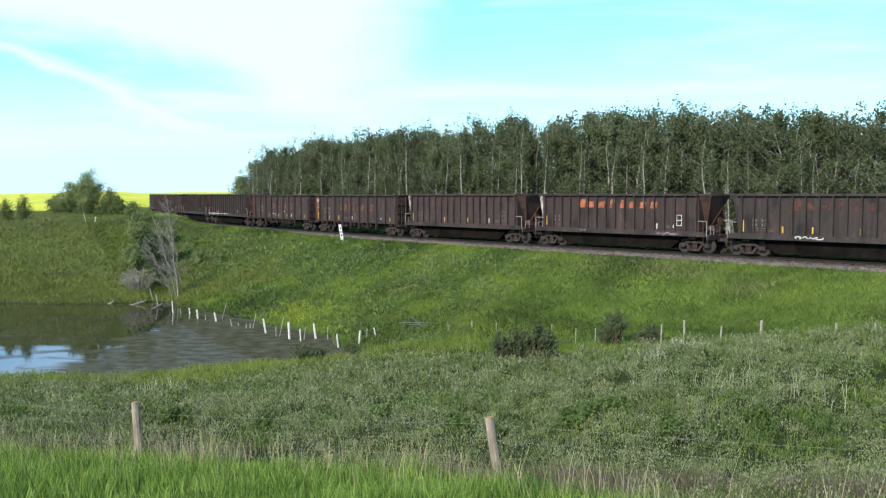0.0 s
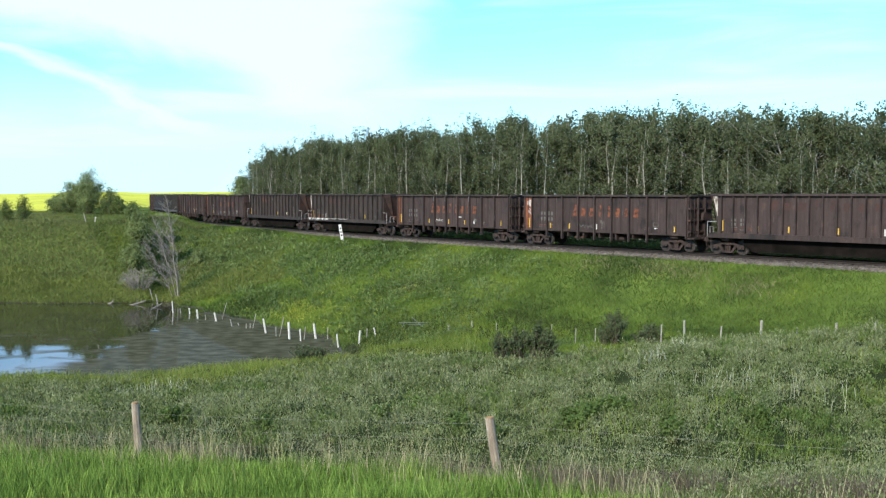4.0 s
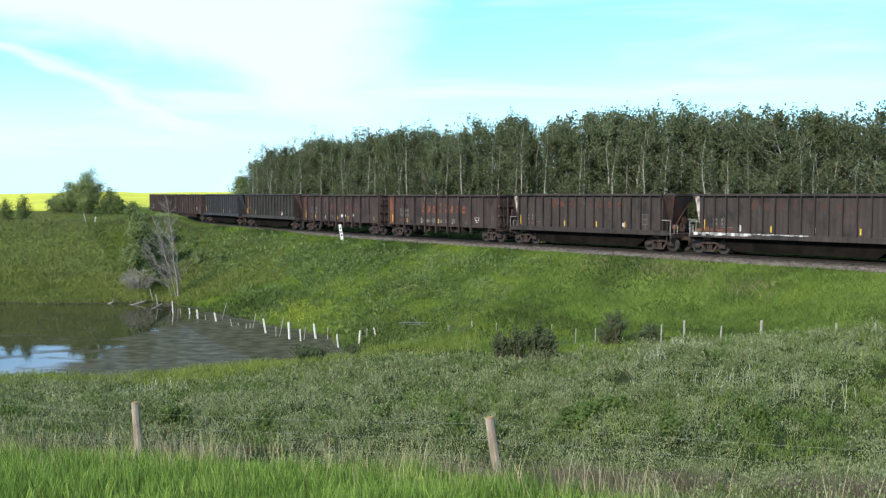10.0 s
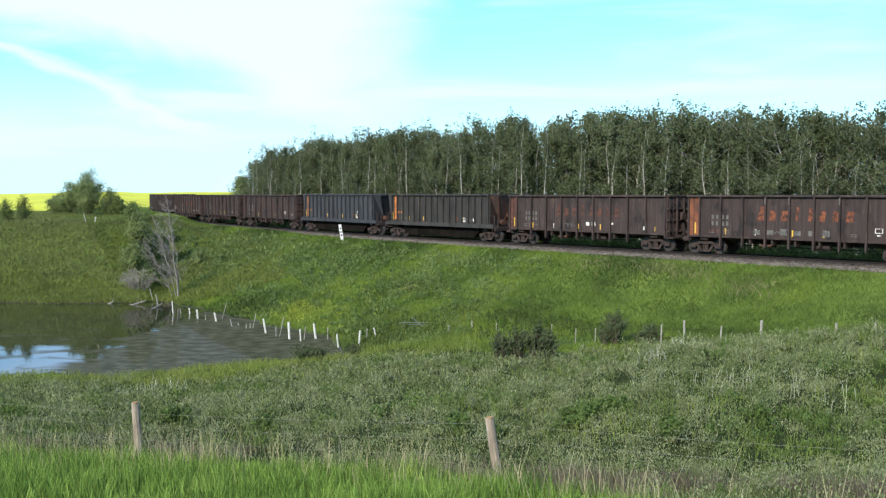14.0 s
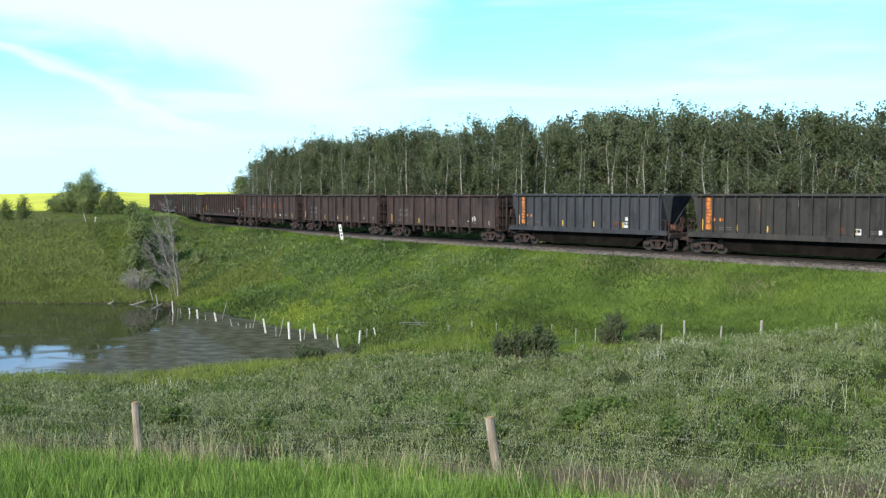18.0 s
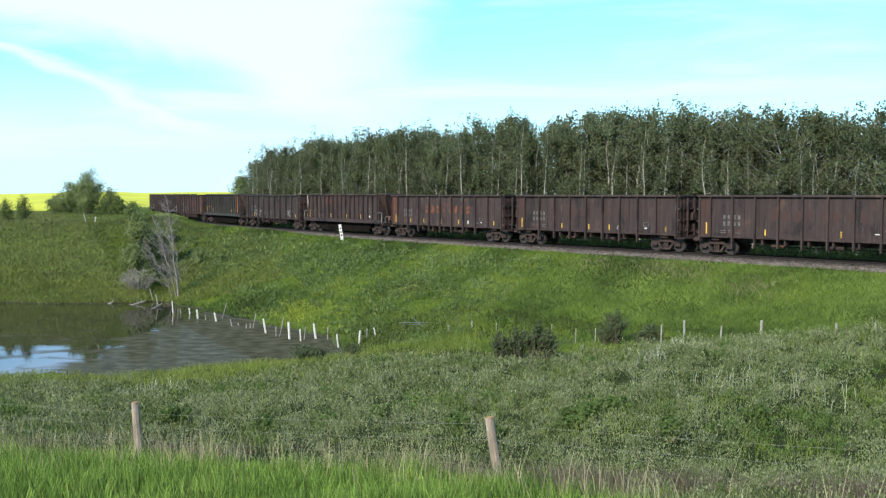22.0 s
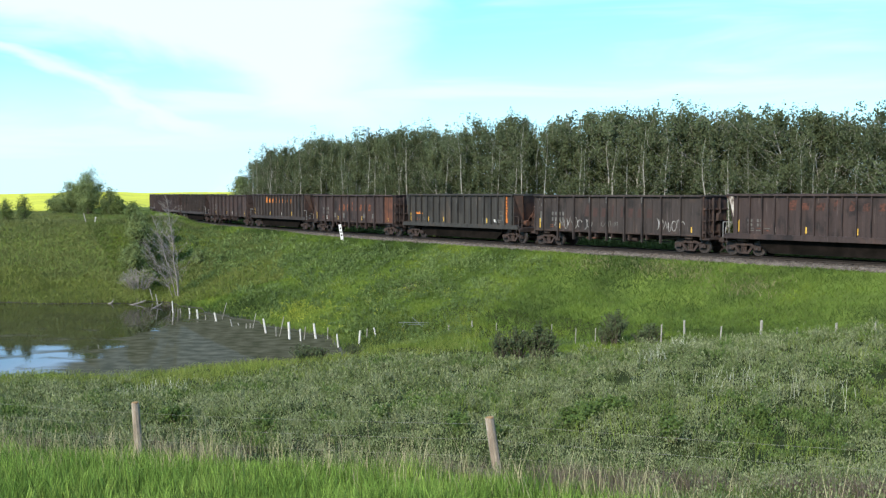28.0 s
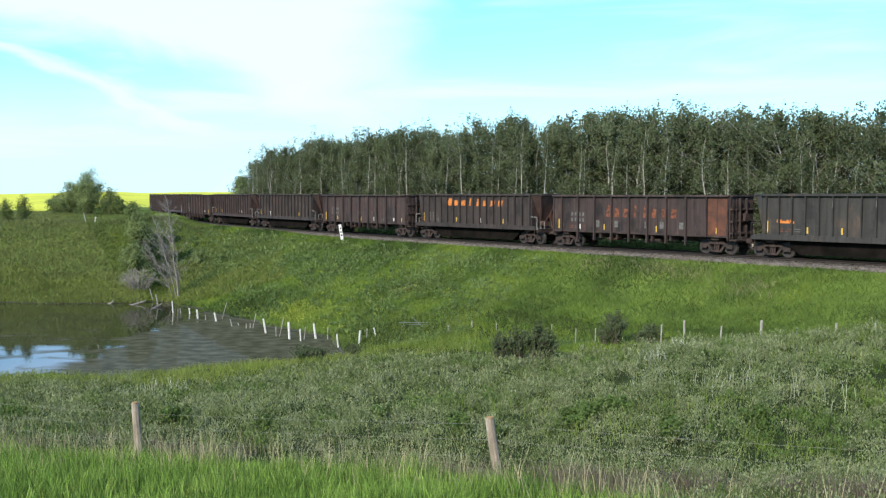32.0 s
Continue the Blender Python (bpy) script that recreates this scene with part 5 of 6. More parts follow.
def build_near_grass():
    rng = np.random.default_rng(11)
    k = 120000
    y = rng.uniform(9.5, 21, k)
    x = rng.uniform(-0.62, 0.62, k) * y
    ok = y < verge(x) + rng.normal(size=k) * 0.25
    x, y = x[ok], y[ok]
    h = rng.uniform(0.14, 0.46, len(x)) * (1 + 0.45 * rough(x, y, 0.9, 2.0) / 2)
    v, f = blades(np.stack([x, y, ground_height(x, y) - 0.02], 1), h, rng.uniform(0.007, 0.018, len(x)), rng.uniform(0.05, 0.55, len(x)), rng)
    tagged(mesh_object("meadow_grass", v, f, [M_BLADE]), "long bright green grass along the verge", "grass", kind="stuff")
    k = 1000
    x = rng.uniform(-11, 9, k)
    y = verge(x) + rng.normal(size=k) * 0.8
    v, f = blades(np.stack([x, y, ground_height(x, y) - 0.02], 1), rng.uniform(0.4, 1.0, k), np.full(k, 0.007), rng.uniform(0.1, 0.4, k), rng)
    k = 800                                     # seed stalks that stand out of the verge
    x = rng.uniform(-11, 4, k)
    y = verge(x) - 3.5 * rng.uniform(size=k) ** 1.5
    v2, f2 = blades(np.stack([x, y, ground_height(x, y) - 0.02], 1), rng.uniform(0.45, 0.8, k), np.full(k, 0.007), rng.uniform(0.1, 0.5, k), rng)
    v, f = np.concatenate([v, v2]), np.concatenate([f, f2 + len(v)])
    tagged(mesh_object("dry_stalks", v, f, [M_DRY]), "dry straw-coloured grass stalks by the fence", "dry grass", kind="stuff")
    k = 13000
    x = rng.uniform(-13, 10, k)
    y = verge(x) + np.abs(rng.normal(size=k)) * 1.3
    ok = rough(x, y, 0.45, 7.0) > 0.25
    x, y = x[ok], y[ok]
    rx = rng.uniform(1.5, 9, 6000)
    ry = fence_line(rx) - 0.9 + rng.normal(size=6000) * 0.45
    thick = rough(rx, ry, 0.9, 3.0) > -0.3
    x, y = np.concatenate([x, rx[thick]]), np.concatenate([y, ry[thick]])
    v, f = blades(np.stack([x, y, ground_height(x, y) - 0.02], 1), rng.uniform(0.18, 0.42, len(x)), np.full(len(x), 0.008), rng.uniform(0.1, 0.6, len(x)), rng)
    tagged(mesh_object("brown_weeds", v, f, [M_WEED]), "brownish purple weeds along the fence line", "weeds", kind="stuff")


build_near_grass()


def build_shrub_field():
    rng = np.random.default_rng(12)
    g = 0.54
    gx, gy = np.meshgrid(np.arange(-28, 28, g), np.arange(10.5, 47, g))
    x, y = gx.ravel() + rng.uniform(-0.3, 0.3, gx.size), gy.ravel() + rng.uniform(-0.3, 0.3, gx.size)
    ok = np.abs(x / y) < 0.56
    x, y = x[ok], y[ok]
    n, s = track_distance(x, y)
    z = ground_height(x, y)
    edge = np.interp(x / y, (-0.23, -0.18, -0.116, -0.053, 0.0, 0.2, 0.39, 0.496), (39.5, 42.5, 44.0, 45.0, 41.8, 41.8, 42.0, 38.0)) + 1.2 * rough(x, y, 0.6, 8.0) / 2
    ok = (y > verge(x) + 0.45) & (n > 11.5) & (y < edge) & (z > WATER + 0.8 + 0.8 * smooth(-x / y, 0.08, 0.25) + 0.3 * rough(x, y, 0.5, 1.0))
    ok &= rng.uniform(size=len(x)) < np.clip(1.0 - 0.16 * rough(x, y, 0.8, 3.0), 0.72, 1.0)
    x, y, z = x[ok], y[ok], z[ok]
    k = len(x)
    big = np.clip(0.45 + 0.3 * rough(x, y, 0.55, 4.0) + rng.normal(size=k) * 0.42, 0, 1.6)
    radius, tall = 0.23 + 0.22 * big, 0.17 + 0.36 * big
    far = np.clip(y / 23, 0.75, 1.75)
    # two kinds of plant: silver-green ones everywhere, greener ones in drifts
    green = rough(x, y, 0.42, 11.0) + rng.normal(size=k) * 0.5 > 1.15
    for name, pick, mat, label, wide in (("silverberry_scrub", ~green, M_SHRUB, "low grey-green silverberry scrub covering the pasture", 0.026), ("rose_scrub", green, M_LEAFY, "darker green low rose bushes among the scrub", 0.034)):
        c = np.stack([x, y, z - 0.03], 1)[pick]
        close = c[:, 1] < 26
        parts, start = [], 0
        for part_of, per in ((close, 210), (~close, 130)):
            v, f = mounds(c[part_of], radius[pick][part_of], tall[pick][part_of], per, wide * far[pick][part_of], rng)
            parts.append((v, f + start))
            start += len(v)
        tagged(mesh_object(name, np.concatenate([q[0] for q in parts]), np.concatenate([q[1] for q in parts]), [mat]), label, "scrub", kind="stuff")
    # grass between the shrubs
    k = 17000
    y = 10.5 + 51 * rng.uniform(size=k) ** 0.8
    x = rng.uniform(-0.62, 0.62, k) * y
    n, s = track_distance(x, y)
    z = ground_height(x, y)
    ok = (y > verge(x)) & (n > 10) & (z > WATER + 0.05)
    x, y, z = x[ok], y[ok], z[ok]
    far = np.clip(y / 22, 0.8, 2.2)
    v, f = blades(np.stack([x, y, z - 0.02], 1), rng.uniform(0.15, 0.42, len(x)), rng.uniform(0.007, 0.013, len(x)) * far, rng.uniform(0.1, 0.6, len(x)), rng)
    shore = (z < WATER + 1.75) & (x < 2)
    m = int(shore.sum()) * 8
    sx, sy = np.repeat(x[shore], 8) + rng.normal(size=m) * 0.5, np.repeat(y[shore], 8) + rng.normal(size=m) * 0.5
    sz = ground_height(sx, sy)
    v3, f3 = blades(np.stack([sx, sy, sz - 0.02], 1), rng.uniform(0.15, 0.42, m), rng.uniform(0.012, 0.026, m), rng.uniform(0.2, 0.8, m), rng)
    tagged(mesh_object("pond_rushes", v3, f3, [M_SHORE]), "bright green rushes on the near shore of the pond", "grass", kind="stuff")
    tagged(mesh_object("pasture_grass", v, f, [M_BANK]), "green grass growing between the scrub and round the pond", "grass", kind="stuff")


build_shrub_field()


def build_accents():
    """Silvery stalks, yellowish tufts and leafy green plants that stand out of the scrub."""
    rng = np.random.default_rng(21)
    for name, mat, label, spots, count, hh, ww in (
            ("silver_stalks", M_SILVER, "pale silvery stalks standing in clumps in the scrub", ((0.258, 33.5, 0.8), (0.238, 30.5, 0.5), (0.268, 34, 0.5), (-0.345, 33, 1.3), (-0.315, 36, 1.2), (0.30, 25, 1.4), (0.40, 24, 1.8)), 36, 0.62, 0.016),
            ("yellow_tufts", M_LIME, "yellow-green grass tufts among the scrub", ((0.18, 20, 1.2), (0.09, 24, 2.2), (0.44, 24, 2.0), (0.40, 18, 1.6), (-0.22, 43, 1.6), (-0.12, 40, 2.4), (0.05, 32, 2.5), (0.30, 22, 1.5), (0.48, 30, 2.0)), 130, 0.46, 0.012)):
        pts = []
        for a, d, r in spots:
            q = rng.normal(size=(count, 2)) * r * 0.5
            pts.append(np.stack([a * d + q[:, 0] * 1.2, d + q[:, 1]], 1))
        p = np.concatenate(pts)
        z = ground_height(p[:, 0], p[:, 1])
        far = np.clip(p[:, 1] / 24, 0.8, 1.8)
        v, f = blades(np.column_stack([p, z]), rng.uniform(0.6, 1.15, len(p)) * hh, ww * far, rng.uniform(0.05, 0.45, len(p)), rng)
        tagged(mesh_object(name, v, f, [mat]), label, "plants", kind="stuff")
    rnd = random.Random(17)
    for a, d, w in ((0.150, 21, 1.2), (0.165, 21.5, 1.0), (0.06, 19.5, 1.0), (0.20, 22, 1.0), (-0.30, 24, 1.3), (-0.07, 23, 1.1), (0.26, 19, 0.9), (0.36, 21, 1.1), (0.02, 20.5, 0.9), (-0.20, 22, 1.0)):
        x, y = a * d, d
        bush("leafy_shrub", rnd.randrange(999), x, y, w, rnd.uniform(0.5, 0.62), 1500, M_LEAFY, 0.042, "low leafy green shrub among the scrub", 16, cone=0.3)


M_SILVER = material("silver_stalks", [(0.26, 0.28, 0.20), (0.40, 0.42, 0.32)], 2.0, 0.7, bump=0, per_island=0.3, translucent=0.2)
M_LIME = material("lime_tufts", [(0.13, 0.18, 0.03), (0.20, 0.26, 0.05)], 1.0, 0.7, bump=0, per_island=0.3, translucent=0.3)
build_accents()


def build_bank_grass():
    rng = np.random.default_rng(13)
    k = 430000
    s = -150 + 195 * rng.uniform(size=k) ** 0.75
    n = 1.62 + 17.9 * rng.uniform(size=k)
    x, y = track_point(s, n)
    ok = (y > 34) & (np.abs(x / y) < 0.56)
    x, y, s, n = x[ok], y[ok], s[ok], n[ok]
    z = ground_height(x, y)
    ok = z > WATER + 0.02
    x, y, z, s, n = x[ok], y[ok], z[ok], s[ok], n[ok]
    far = np.clip(y / 55, 0.7, 2.2)
    patch = 1 + 0.3 * rough(x, y, 0.35, 9.0) / 2
    h = rng.uniform(0.12, 0.34, len(x)) * patch * np.clip((n - 0.9) / 1.8, 0.35, 1) * (1 + 0.7 * smooth(-s, 58, 75) * smooth(-n, -9, -6))
    v, f = tufts(np.stack([x, y, z - 0.03], 1), h, rng.uniform(0.03, 0.06, len(x)) * far, rng.uniform(0.3, 1.3, len(x)), rng)
    tagged(mesh_object("bank_grass", v, f, [M_BANK]), "patchy green grass and weeds on the railway bank", "grass", kind="stuff")
    k = 210000
    y = rng.uniform(78, 136, k)
    x = rng.uniform(-0.58, -0.18, k) * y
    z = ground_height(x, y)
    n, s = track_distance(x, y)
    ok = (z > WATER + 0.02) & (n > 4)
    x, y, z = x[ok], y[ok], z[ok]
    v, f = tufts(np.stack([x, y, z - 0.03], 1), rng.uniform(0.14, 0.38, len(x)), rng.uniform(0.06, 0.13, len(x)), rng.uniform(0.3, 1.4, len(x)), rng)
    shore = (y < 86.5 + rough(x, y, 0.3, 2.0)) & (rng.uniform(size=len(x)) < 0.75)
    m = int(shore.sum())
    v2, f2 = tufts(np.stack([x, y, z - 0.03], 1)[shore], rng.uniform(0.2, 0.45, m), rng.uniform(0.06, 0.12, m), rng.uniform(0.2, 0.9, m), rng)
    tagged(mesh_object("shore_grass", v2, f2, [M_SHORE]), "bright green rushes along the far shore of the pond", "grass", kind="stuff")
    tagged(mesh_object("hill_grass", v, f, [M_HILL]), "rough green grass on the hill beyond the pond", "grass", kind="stuff")


build_bank_grass()


def build_weed_clumps():
    """Leafy dark weeds in rounded clumps on the bank, on the hill and behind the track."""
    rng = np.random.default_rng(14)
    k = 15000
    s = -150 + 195 * rng.uniform(size=k) ** 0.75
    n = np.where(rng.uniform(size=k) < 0.7, 3.4 + 15 * rng.uniform(size=k), -3.6 - 2.6 * rng.uniform(size=k))
    x, y = track_point(s, n)
    hx, hy = rng.uniform(-0.56, -0.25, 700), rng.uniform(84, 122, 700)
    x, y = np.concatenate([x, hx * hy]), np.concatenate([y, hy])
    n, s = track_distance(x, y)
    z = ground_height(x, y)
    a = x / y
    patch = rough(x, y, 0.24, 6.0) + 0.6 * rough(x, y, 0.7, 3.0)
    # thick on the middle of the bank above the pond, thinner on the open grass
    need = np.interp(a, (-0.36, -0.30, -0.22, -0.12, 0.03, 0.10, 0.2, 0.5), (0.6, 0.2, -0.9, -1.4, -1.0, 0.5, 1.25, 1.35)) + np.abs(n - 8.5) * 0.12
    ok = (z > WATER + 0.25) & (np.abs(a) < 0.56) & (np.abs(n) > 3.2) & (y > 36) & ((patch > need) | (n < -3.4))
    x, y, z, n, a = x[ok], y[ok], z[ok], n[ok], a[ok]
    k = len(x)
    behind = n < 0
    tall = np.where(behind, rng.uniform(0.8, 1.9, k), 0.1 + 0.5 * rng.uniform(size=k) ** 1.8)
    radius = np.where(behind, rng.uniform(0.4, 0.8, k), 0.18 + 0.75 * rng.uniform(size=k) ** 1.6)
    v, f = mounds(np.stack([x, y, z - 0.05], 1), radius, tall, 40, 0.068 * np.clip(y / 60, 0.8, 1.8), rng, 2.2, 0.7)
    tagged(mesh_object("weed_clumps", v, f, [M_WEEDLEAF]), "dark leafy weeds in patches on the bank and hill", "weeds", kind="stuff")


build_weed_clumps()


def build_blossoms():
    """Yellow flowers at the foot of the bank by the pond, and scattered over it."""
    rng = np.random.default_rng(15)
    a = np.concatenate([rng.normal(-0.170, 0.014, 130), rng.normal(-0.145, 0.03, 90), rng.uniform(-0.22, 0.02, 90)])
    d = np.concatenate([rng.normal(66, 1.5, 130), rng.normal(65, 2, 90), rng.uniform(60, 72, 90)])
    x, y = a * d, d
    z = ground_height(x, y)
    ok = z > WATER + 0.2
    c = np.repeat(np.stack([x, y, z], 1)[ok], 12, 0)
    c += rng.normal(size=c.shape) * np.array([0.16, 0.16, 0.12]) + np.array([0, 0, 0.42])
    v, f = leaf_cards(c, rng.uniform(0.03, 0.07, len(c)), rng, 0.5, 1.3)
    tagged(mesh_object("yellow_flowers", v, f, [M_YELLOW]), "yellow flowering weeds at the foot of the bank", "flowers", kind="stuff")


build_blossoms()


def build_dry_patches():
    rng = np.random.default_rng(16)
    s = np.concatenate([rng.normal(m, 1.2, 260) for m in (3.0, 8.5, 11.0, -9.0, 15.5)])
    n = np.concatenate([rng.normal(m, 0.6, 260) for m in (3.6, 3.4, 3.9, 9.5, 5.2)])
    n = np.maximum(n, 1.9)
    x, y = track_point(s, n)
    v, f = blades(np.stack([x, y, ground_height(x, y)], 1), rng.uniform(0.14, 0.32, len(x)), rng.uniform(0.02, 0.04, len(x)), rng.uniform(0.6, 1.6, len(x)), rng)
    tagged(mesh_object("dry_tufts", v, f, [M_TAN]), "dry tan grass tufts near the top of the bank", "dry grass", kind="stuff")


M_TAN = material("tan_grass", [(0.13, 0.12, 0.06), (0.20, 0.18, 0.09)], 2.0, 0.8, bump=0, per_island=0.3)
build_dry_patches()


# ---- bushes and the dead tree ----
def place(px, d):
    """A ground place in the direction px (the sine-like ratio x / y), d metres ahead."""
    return px * d, d


def build_bushes():
    rnd = random.Random(9)
    for a, d, w, h, lv, mat, label in (
            (-0.396, 116, 6.0, 6.5, 15000, M_BUSH, "large dark green willow bush on the hill top"),
            (-0.416, 116, 5.1, 4.8, 9000, M_BUSH, "green willow bush on the hill top"),
            (-0.434, 116, 3.7, 3.2, 4500, M_BUSH, "green willow bush on the hill top"),
            (-0.372, 116, 3.6, 4.2, 5200, M_BUSH, "green willow bush on the hill top"),
            (-0.362, 115, 2.8, 3.0, 2600, M_BUSH_LIGHT, "light green bush on the hill top"),
            (-0.470, 104, 2.2, 3.6, 1500, M_BUSH_LIGHT, "thin green sapling bush before the canola"),
            (-0.490, 104, 2.0, 3.0, 1600, M_BUSH_LIGHT, "thin green sapling bush before the canola"),
            (-0.349, 98, 3.2, 2.6, 3600, M_BUSH_LIGHT, "green bush on the flank of the hill"),
            (-0.340, 93, 3.4, 4.3, 5200, M_BUSH, "dark green bush on the flank of the hill"),
            (-0.346, 88, 3.4, 3.4, 4600, M_BUSH, "dark green bush beside the dead tree"),
            (-0.332, 86, 2.4, 2.2, 1600, M_BUSH, "dark green bush beside the dead tree"),
            (-0.274, 93, 2.0, 1.9, 1400, M_BUSH, "dark round bush on the bank")):
        x, y = place(a, d)
        bush("willow_bush", rnd.randrange(999), x, y, w, h, int(lv * 1.4), mat, 0.088, label, 26)
    for a, d, w, h, lv in ((0.064, 39.0, 1.6, 1.6, 3000), (0.085, 39.0, 1.9, 1.75, 3800), (0.105, 39.0, 2.0, 2.05, 4600), (0.119, 39.0, 1.5, 1.65, 2600), (0.194, 43.6, 2.0, 2.1, 4400), (0.183, 43.6, 1.2, 1.2, 1800), (0.234, 43.0, 1.6, 1.3, 2800), (0.222, 43.3, 1.2, 0.9, 1600), (-0.158, 48.0, 2.4, 1.25, 3200), (-0.14, 48, 1.6, 0.95, 1800), (-0.10, 49, 1.6, 0.8, 1600)):
        x, y = place(a, d)
        bush("dark_shrub", rnd.randrange(999), x, y, w, h * 0.94, int(lv * 0.8), M_DARKBUSH, 0.045, "dark green shrub at the edge of the pasture", 44, cone=0.42, tight=0.42)
    x, y = track_point(-104.0, -12.0)
    bush("willow_tree", 31, float(x), float(y), 4.8, 9.0, 9000, M_BUSH, 0.19, "round dark green tree at the end of the shelter belt", 12)


build_bushes()


def dead_tree(seed, x, y, height):
    """Grey leaning stems with many thin rising branches, longest in the middle and towards the water's left."""
    rnd = random.Random(seed)
    t = new("dead_tree")
    t.location = (x, y, gz(x, y))
    for k, (foot, head, thick, share, shoots) in enumerate((((0.2, 0), (-0.75, 0.2), 0.085, 1.0, 75), ((0.05, 0.15), (-1.9, -0.3), 0.055, 0.80, 60), ((0.3, 0.3), (-0.15, 0.2), 0.04, 0.66, 30), ((-0.1, 0), (-2.7, -0.3), 0.035, 0.55, 45))):
        bm = bmesh.new()
        hh = height * share
        pts = [Vector((foot[0] + (head[0] - foot[0]) * (i / 8) ** 1.2 + rnd.uniform(-0.08, 0.08), foot[1] + (head[1] - foot[1]) * i / 8 + rnd.uniform(-0.07, 0.07), -0.3 + (hh + 0.3) * i / 8)) for i in range(9)]
        for i in range(8):
            limb(bm, pts[i], pts[i + 1], thick * (1 - i / 9.5), thick * (1 - (i + 1) / 9.5), 6)
        for b in range(shoots):
            w = rnd.uniform(0.18, 0.98)
            u = w * 8
            i = min(7, int(u))
            s = pts[i].lerp(pts[i + 1], u - i)
            a = math.pi + rnd.gauss(0, 1.25)
            ln = rnd.uniform(0.35, 1.45) * (0.35 + math.sin(math.pi * min(1, 0.15 + w * 0.85)))
            m = s + Vector((math.cos(a) * ln * 0.5, math.sin(a) * ln * 0.4, ln * rnd.uniform(0.15, 0.55)))
            e = m + Vector((math.cos(a) * ln * 0.35, math.sin(a) * ln * 0.3, ln * rnd.uniform(0.25, 0.7)))
            limb(bm, s, m, 0.017, 0.011, 4)
            limb(bm, m, e, 0.011, 0.006, 3)
            for c in range(5):
                a2, l2 = a + rnd.uniform(-1.2, 1.2), ln * rnd.uniform(0.2, 0.5)
                s2 = s.lerp(m, rnd.random()) if c < 2 else m.lerp(e, rnd.random())
                limb(bm, s2, s2 + Vector((math.cos(a2) * l2, math.sin(a2) * l2, l2 * rnd.uniform(0.1, 1.1))), 0.008, 0.005, 3)
        part("trunk" if k == 0 else "stem", bm, M_TWIG, t)
    tagged(t, "bare grey dead tree with many fine branches at the water's edge", "dead tree")


def dead_brush(seed, x, y, width, height, stems, mat, label):
    """A rounded haze of leafless twigs."""
    rnd = random.Random(seed)
    b = new("dead_brush")
    b.location = (x, y, gz(x, y))
    bm = bmesh.new()
    for k in range(stems):
        a, rr = rnd.uniform(0, 6.28), width * 0.5 * rnd.uniform(0.1, 1.0) ** 0.7
        foot = Vector((math.cos(a) * rr * 0.5, math.sin(a) * rr * 0.5, -0.1))
        top = Vector((math.cos(a) * rr, math.sin(a) * rr, height * math.sqrt(max(0.1, 1 - (2 * rr / width) ** 2)) * rnd.uniform(0.6, 1.0)))
        mid = foot.lerp(top, 0.5) + Vector((rnd.uniform(-0.2, 0.2), rnd.uniform(-0.2, 0.2), 0.12 * height))
        limb(bm, foot, mid, 0.02, 0.014, 4)
        limb(bm, mid, top, 0.014, 0.007, 4)
        for c in range(11):
            s = foot.lerp(mid, rnd.random()) if c < 4 else mid.lerp(top, rnd.random())
            d = Vector((rnd.gauss(0, 1), rnd.gauss(0, 1), rnd.uniform(-0.3, 1.2))).normalized() * rnd.uniform(0.25, 0.7) * height * 0.4
            limb(bm, s, s + d, 0.009, 0.005, 3)
    part("branchwork", bm, mat, b)
    tagged(b, label, "brush")


dead_tree(5, -0.301 * 81.5, 81.5, 9.6)
dead_brush(77, -0.343 * 84.0, 84.0, 4.0, 2.3, 60, M_TWIG, "tangle of grey dead branches by the water")
dead_brush(78, -0.3115 * 77.5, 77.5, 1.7, 1.0, 26, M_DARKTWIG, "dark heap of broken branches at the waterline")

# ---- fences and posts ----
M_POST = material("weathered_post", [(0.14, 0.11, 0.08), (0.26, 0.21, 0.16), (0.36, 0.31, 0.25)], 2.0, 0.9, bump=0.6, stretch=(5, 5, 1), fine=18)
M_LICHEN = material("orange_lichen", [(0.16, 0.11, 0.06), (0.30, 0.17, 0.06)], 8.0, 0.95, bump=0.4)
M_PALE = material("bleached_post", [(0.3612, 0.3440, 0.3010), (0.5332, 0.5160, 0.4730), (0.6192, 0.6020, 0.5676)], 3.0, 0.85, bump=0.3, stretch=(4, 4, 1))
M_GREYPOST = material("grey_post", [(0.16, 0.15, 0.125), (0.27, 0.255, 0.22), (0.36, 0.345, 0.31)], 3.0, 0.85, bump=0.3, stretch=(4, 4, 1))
M_WIRE = material("fence_wire", [(0.1836, 0.1759, 0.1606), (0.2754, 0.2677, 0.2525)], 3.0, 0.6, 0.3, bump=0)
M_SIGN = material("sign_white", [(0.5780, 0.5780, 0.5610), (0.6800, 0.6800, 0.6630)], 3.0, 0.6, bump=0.05)


